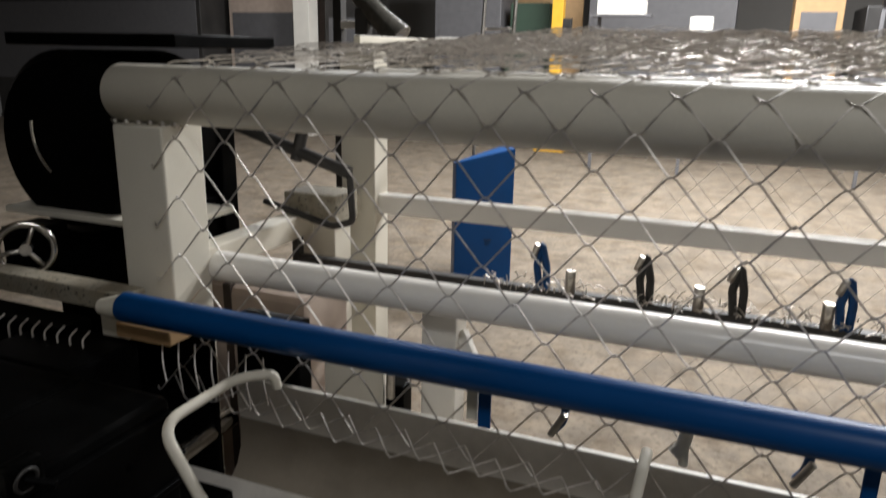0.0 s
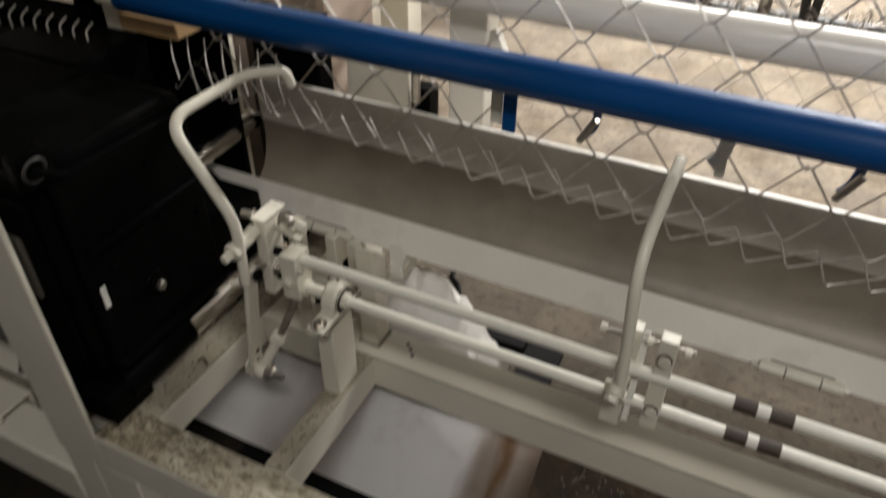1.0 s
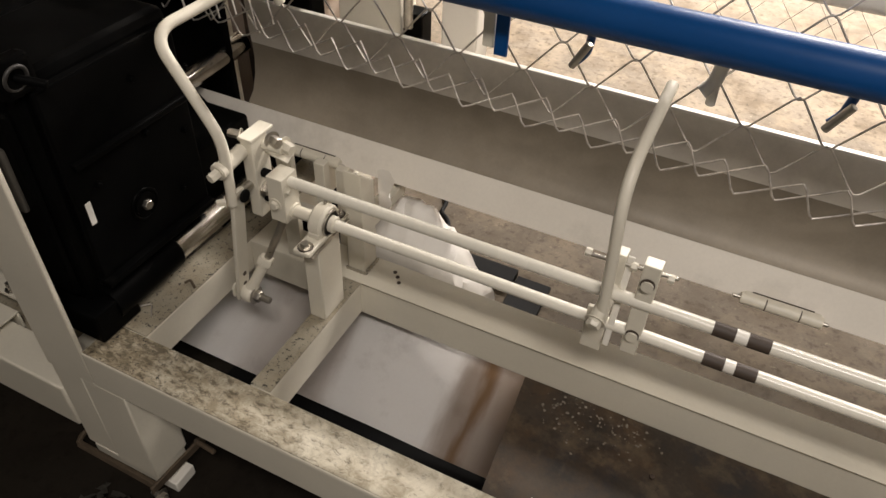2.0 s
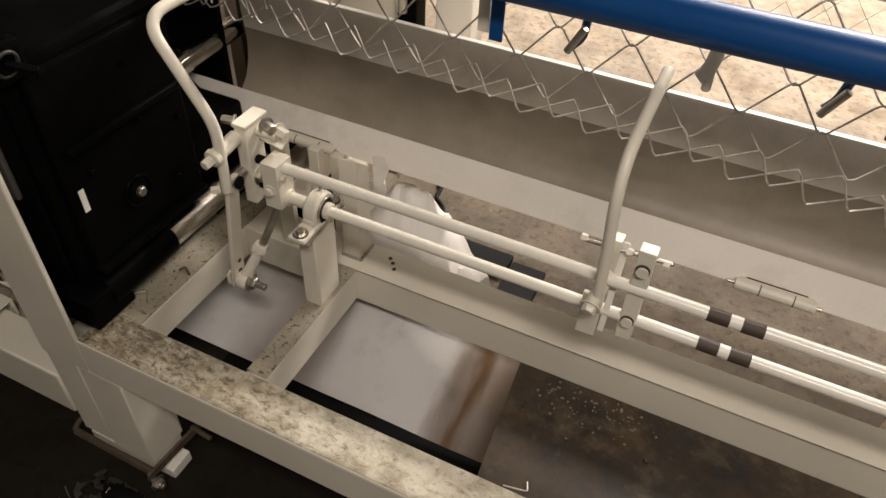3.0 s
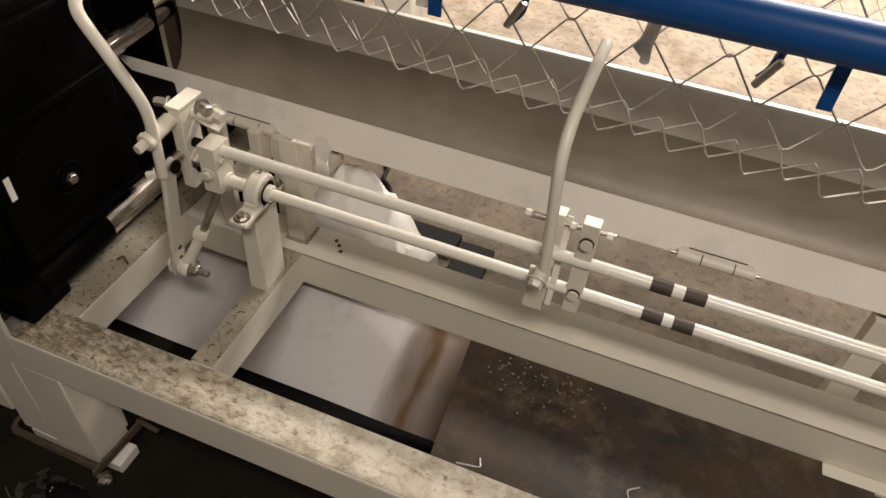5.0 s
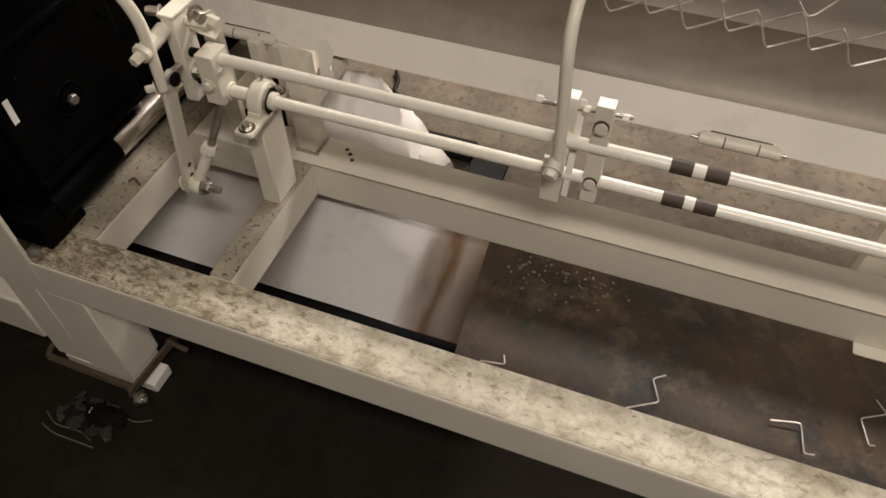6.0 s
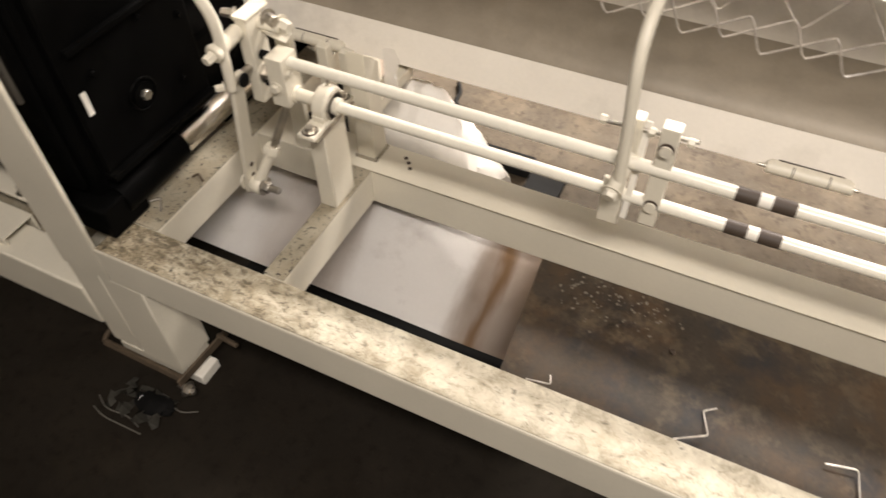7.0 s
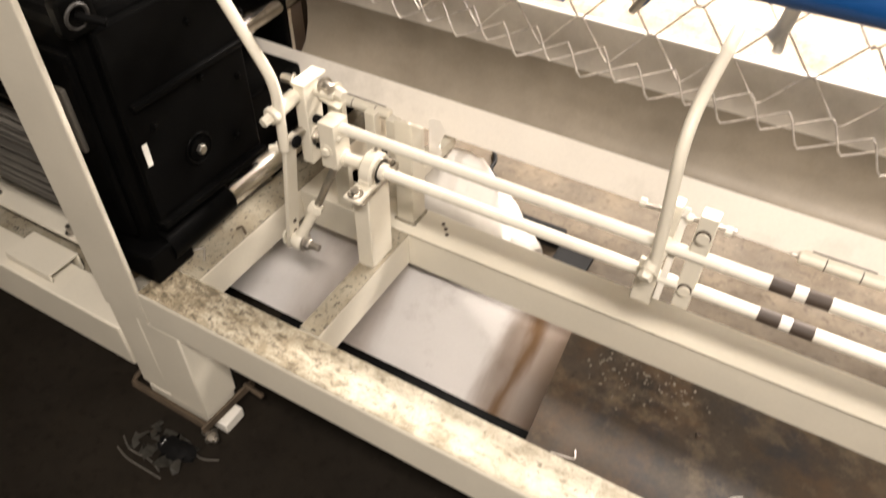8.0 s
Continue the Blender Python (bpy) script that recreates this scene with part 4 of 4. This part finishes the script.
part("rail_leg", box(2.8, 2.85, 1.49, 1.53, FZ, 0.95, 0.003), DARK, row)
fuzz = bmesh.new()
fr = random.Random(11)
for k in range(420):
    x, y = fr.uniform(0.36, END - 0.1), fr.uniform(1.44, 1.56)
    a, b = fr.uniform(0, 6.28), fr.uniform(-0.4, 0.9)
    d = Vector((math.cos(a) * math.cos(b), math.sin(a) * math.cos(b) * 0.4, abs(math.sin(b)))) * fr.uniform(0.02, 0.05)
    p = Vector((x, y, 0.985 + fr.uniform(0, 0.012)))
    sweep([p, p + d * 0.6 + Vector((0, 0, 0.006)), p + d], 0.0022, 4, fuzz)
tagged(part("wire_bristle", fuzz, WIRE), "tangle of short galvanised wire ends along the hook rail", "wire ends", kind="stuff")

# loose layers of mesh heaped on the roller stand
heap = bmesh.new()
hr = random.Random(5)
for layer in range(3):
    for rowk in range(26):
        y = 0.93 + rowk * 0.075 + layer * 0.02
        n = 44
        pts = []
        for k in range(n):
            x = -0.15 + layer * 0.16 + k * 0.073
            z = RZ + RR + 0.012 + 0.055 * (y - 0.93) + layer * 0.016 + 0.018 * noise.noise((x * 4, y * 4, layer * 7)) + 0.012 * (k % 2)
            pts.append(Vector((x + hr.uniform(-0.008, 0.008), y + (0.075 if (k + rowk) % 2 else 0.0), z)))
        sweep(pts, 0.0021, 4, heap)
tagged(part("mesh_heap", heap, WIRE), "loose layers of galvanised chain-link mesh heaped over the stand", "wire mesh", kind="stuff")
part("rear_roller", sweep([(-0.4, 2.86, 1.735), (END, 2.86, 1.735)], 0.035, 24), WHITE, stand)
part("roller_hanger", box(-0.43, -0.40, 2.05, 2.89, 1.70, 1.76, 0.004), CREAM, stand)

# ---- blue cabinet post behind ----
cab = thing("blue_cabinet", (-0.7, 4.7, FZ), "narrow blue sheet-steel cabinet with a slanted top", "cabinet")
bm = bmesh.new()
lo = [(-0.946, 4.55), (-0.88, 4.45), (-0.45, 4.55), (-0.63, 4.97)]
hi = [0.872, 0.886, 1.01, 0.99]
va = [bm.verts.new((x, y, FZ)) for x, y in lo]
vb = [bm.verts.new((x, y, z)) for (x, y), z in zip(lo, hi)]
for i in range(4):
    bm.faces.new((va[i], va[(i + 1) % 4], vb[(i + 1) % 4], vb[i]))
bm.faces.new(vb)
bm.faces.new(va[::-1])
bmesh.ops.bevel(bm, geom=bm.edges[:], offset=0.004, segments=2, affect="EDGES")
BOXED.append(bm)
part("cabinet_body", bm, BLUE, cab)
part("cabinet_seam", box(-0.85, -0.6, 4.5, 4.58, 0.3, 0.302, 0.001), DARK, cab)

# rear hanging sheet of finer mesh
rear = thing("chain_link_mesh", (2.0, 2.2, 0.3), "second galvanised chain-link sheet hanging behind the stand", "wire mesh")
for rowk in range(16):
    z0 = 0.42 + rowk * 0.0757
    pts = []
    for k in range(36):
        x = 0.75 + k * 0.065 + (0.065 if rowk % 2 else 0)
        pts.append(Vector((x, 2.13 + (0.003 if k % 2 else -0.003), z0 + (0.0757 if k % 2 else 0.0))))
    part("wire", sweep(pts, 0.0019, 4), WIRE, rear)

# ---- floor litter by the leg ----
film = bmesh.new()
fr = random.Random(3)
n = 14
gridv = [[film.verts.new((-0.07 + 0.16 * i / n + 0.01 * fr.uniform(-1, 1), -0.14 + 0.09 * j / 8 + 0.008 * fr.uniform(-1, 1),
                          FZ + 0.004 + max(0, 0.035 * noise.noise((i * 0.5, j * 0.6, 2)) + 0.012))) for j in range(9)] for i in range(n + 1)]
for i in range(n):
    for j in range(8):
        if noise.noise((i * 0.4, j * 0.5, 9)) > -0.15:
            film.faces.new((gridv[i][j], gridv[i + 1][j], gridv[i + 1][j + 1], gridv[i][j + 1]))
bmesh.ops.solidify(film, geom=film.faces[:], thickness=0.0008)
tagged(part("crumpled_film", film, CLEAR), "scrap of crumpled clear film on the floor by the leg", "litter")
rag = bmesh.new()
bmesh.ops.create_icosphere(rag, subdivisions=3, radius=1)
for v in rag.verts:
    k = 1 + 0.35 * noise.noise(v.co * 2.2) + 0.15 * noise.noise(v.co * 6)
    v.co = Vector((0.045 + v.co.x * 0.055 * k, -0.085 + v.co.y * 0.03 * k, FZ + 0.018 + v.co.z * 0.018 * k))
tagged(part("oily_rag", rag, RUBBER_SHADE), "black oily rag lying beside the machine leg", "rag")
for pts in (((-0.11, -0.12), (-0.06, -0.145), (0.0, -0.135), (0.05, -0.15)), ((-0.10, -0.15), (-0.05, -0.165), (0.06, -0.16)), ((0.05, -0.06), (0.12, -0.075), (0.15, -0.05))):
    tagged(part("wire_scrap", sweep(bend([(x, y, FZ + 0.004 + 0.012 * (i % 2)) for i, (x, y) in enumerate(pts)], 0.02, 4), 0.0018, 6), MOTOR), "curled scrap of wire on the floor by the leg", "wire scrap", "wire scraps")

# black slabs in place of floor shadows, and a crack line, behind the frame
slab_ob = thing("shadow_slab", (0.6, 1.0, FZ), "black slabs painting the shadows on the floor under the trough", "mat")
part("slab_piece", box(0.36, 0.585, 1.085, 1.165, FZ + 0.001, FZ + 0.03, 0.004), RUBBER_SHADE, slab_ob)
part("slab_piece", box(0.59, 0.708, 0.93, 1.148, FZ + 0.001, FZ + 0.02, 0.004), RUBBER_SHADE, slab_ob)
# Thin tube added to draw a dark crack in the concrete.
tagged(part("hose", sweep(bend([(0.17, 1.45, FZ + 0.009), (0.20, 1.40, FZ + 0.009), (0.205, 1.34, FZ + 0.009), (0.25, 1.31, FZ + 0.009), (0.275, 1.26, FZ + 0.009)], 0.02, 5), 0.008, 8), RUBBER_SHADE), "thin black tube drawing a crack in the concrete", "hose")

# ---- far side of the hall ----


def far_block(name, x0, x1, y0, y1, z1, mat, label, category):
    ob = thing(name, ((x0 + x1) / 2, (y0 + y1) / 2, FZ), label, category)
    part("body", box(x0, x1, y0, y1, FZ, z1 * 0.7, 0.02), mat, ob)
    part("head", box(x0 + 0.06, x1 - 0.06, y0 + 0.05, y1 - 0.05, z1 * 0.7, z1, 0.02), mat, ob)
    part("plinth", box(x0 - 0.03, x1 + 0.03, y0 - 0.03, y1 + 0.03, FZ + 0.001, FZ + 0.08, 0.006), DARK, ob)
    part("front_panel", box(x0 + 0.1, x1 - 0.1, y0 - 0.012, y0 - 0.001, z1 * 0.2, z1 * 0.6, 0.003), GREY, ob)
    return ob


far_block("dark_press", -16.17, -9.67, 12.25, 14.39, 4.38, DARK, "tall dark press at the far side of the hall", "machine")
far_block("beige_cabinet", -9.49, -7.71, 12.97, 14.04, 4.02, PINKGREY, "tall beige cabinet at the far side of the hall", "cabinet")
far_block("dark_machine", -7.09, -6.2, 12.97, 14.21, 3.84, DARK, "dark tall machine column across the hall", "machine")
far_block("grey_cabinet", -4.77, -3.39, 13.32, 14.39, 4.02, GREY, "grey steel cabinet across the hall", "cabinet")
far_block("green_machine", -3.28, -2.39, 13.32, 14.39, 2.6, GREEN, "dark green machine across the hall", "machine")
far_block("grey_cabinet", -1.84, 0.83, 14.04, 15.1, 4.02, GREY, "wide violet-grey cabinet across the hall", "cabinet")
far_block("brown_locker", 1.72, 2.45, 12.97, 13.86, 4.02, OCHRE, "narrow brown locker across the hall", "locker")
far_block("dark_machine", 2.7, 5.55, 12.97, 14.57, 2.51, DARK, "low dark machine across the hall", "machine")
board = thing("ochre_panel", (-2.82, 14.75, FZ), "tall ochre board leaning behind the green machine", "board")
part("panel_sheet", box(-3.71, -2.1, 14.75, 14.81, FZ, 3.9, 0.004), OCHRE, board)
mast = thing("yellow_mast", (-2.18, 12.97, FZ), "yellow painted steel mast across the hall", "post")
part("mast_tube", box(-2.28, -2.08, 12.88, 13.06, FZ, 4.6, 0.006), YELLOW, mast)
part("mast_base", box(-2.46, -1.89, 12.7, 13.23, FZ, FZ + 0.03, 0.004), YELLOW, mast)
part("mast_box", box(-2.08, -1.93, 12.9, 13.04, 1.98, 2.3, 0.004), DARK, mast)
pole = thing("white_pillar", (-7.44, 12.79, FZ), "white painted pillar across the hall", "pillar")
part("pillar_shaft", box(-7.62, -7.25, 12.61, 12.97, FZ, 6.49, 0.01), WHITE, pole)
for x0, x1, z0, z1, y in ((-1.12, -0.41, 2.28, 2.49, 11.0), (0.25, 0.57, 2.06, 2.24, 11.0), (2.7, 3.15, 2.53, 2.78, 11.0)):
    par = thing("white_parcel", (x0, y, z0), "small white parcel on the machinery across the hall", "parcel", "parcels")
    part("parcel_body", box(x0, x1, y, y + 0.3, z0, z1, 0.01), WHITE, par)
    part("parcel_shelf", box(x0 - 0.1, x1 + 0.1, y - 0.02, y + 0.32, z0 - 0.03, z0 - 0.001, 0.003), GREY, par)
    part("parcel_stand", box(x0, x0 + 0.05, y + 0.1, y + 0.15, FZ, z0 - 0.03, 0.003), GREY, par)
ladder = thing("steel_ladder", (-1.5, 5.2, FZ), "thin steel ladder standing behind the mesh", "ladder")
for x in (-0.98, -0.72):
    part("ladder_rail", sweep([(x, 5.0, FZ), (x + 0.05, 5.3, 3.2)], 0.016, 8), STEEL, ladder)
for k in range(11):
    part("rung", rod((-0.97, 5.02 + 0.028 * k, 0.2 + 0.28 * k), (-0.70, 5.02 + 0.028 * k, 0.2 + 0.28 * k), 0.011, 10), STEEL, ladder)
wrap = thing("film_wrapped_pole", (-1.1, 3.4, FZ), "leaning pole wrapped in shiny clear film", "wrapped pole")
part("wrapped_shaft", sweep([(-0.86, 3.4, 1.77), (-0.98, 3.4, 1.875), (-1.28, 3.45, 2.14)], 0.06, 16, None, True, [0.09, 0.07, 0.05]), CLEAR, wrap)
part("wrapped_stand", box(-1.14, -1.06, 3.36, 3.44, FZ, 1.94, 0.006), DARK, wrap)
crane = thing("cross_bar_frame", (-1.3, 3.6, FZ), "pale cross bar on a dark post behind the mesh", "frame")
part("cross_bar", box(-1.35, -0.95, 3.55, 3.60, 1.83, 1.875, 0.004), WHITE, crane)
part("frame_post", box(-1.40, -1.34, 3.55, 3.62, FZ, 2.3, 0.004), DARK, crane)
part("frame_post", box(-1.15, -1.12, 3.56, 3.60, 1.875, 2.4, 0.004), WHITE, crane)
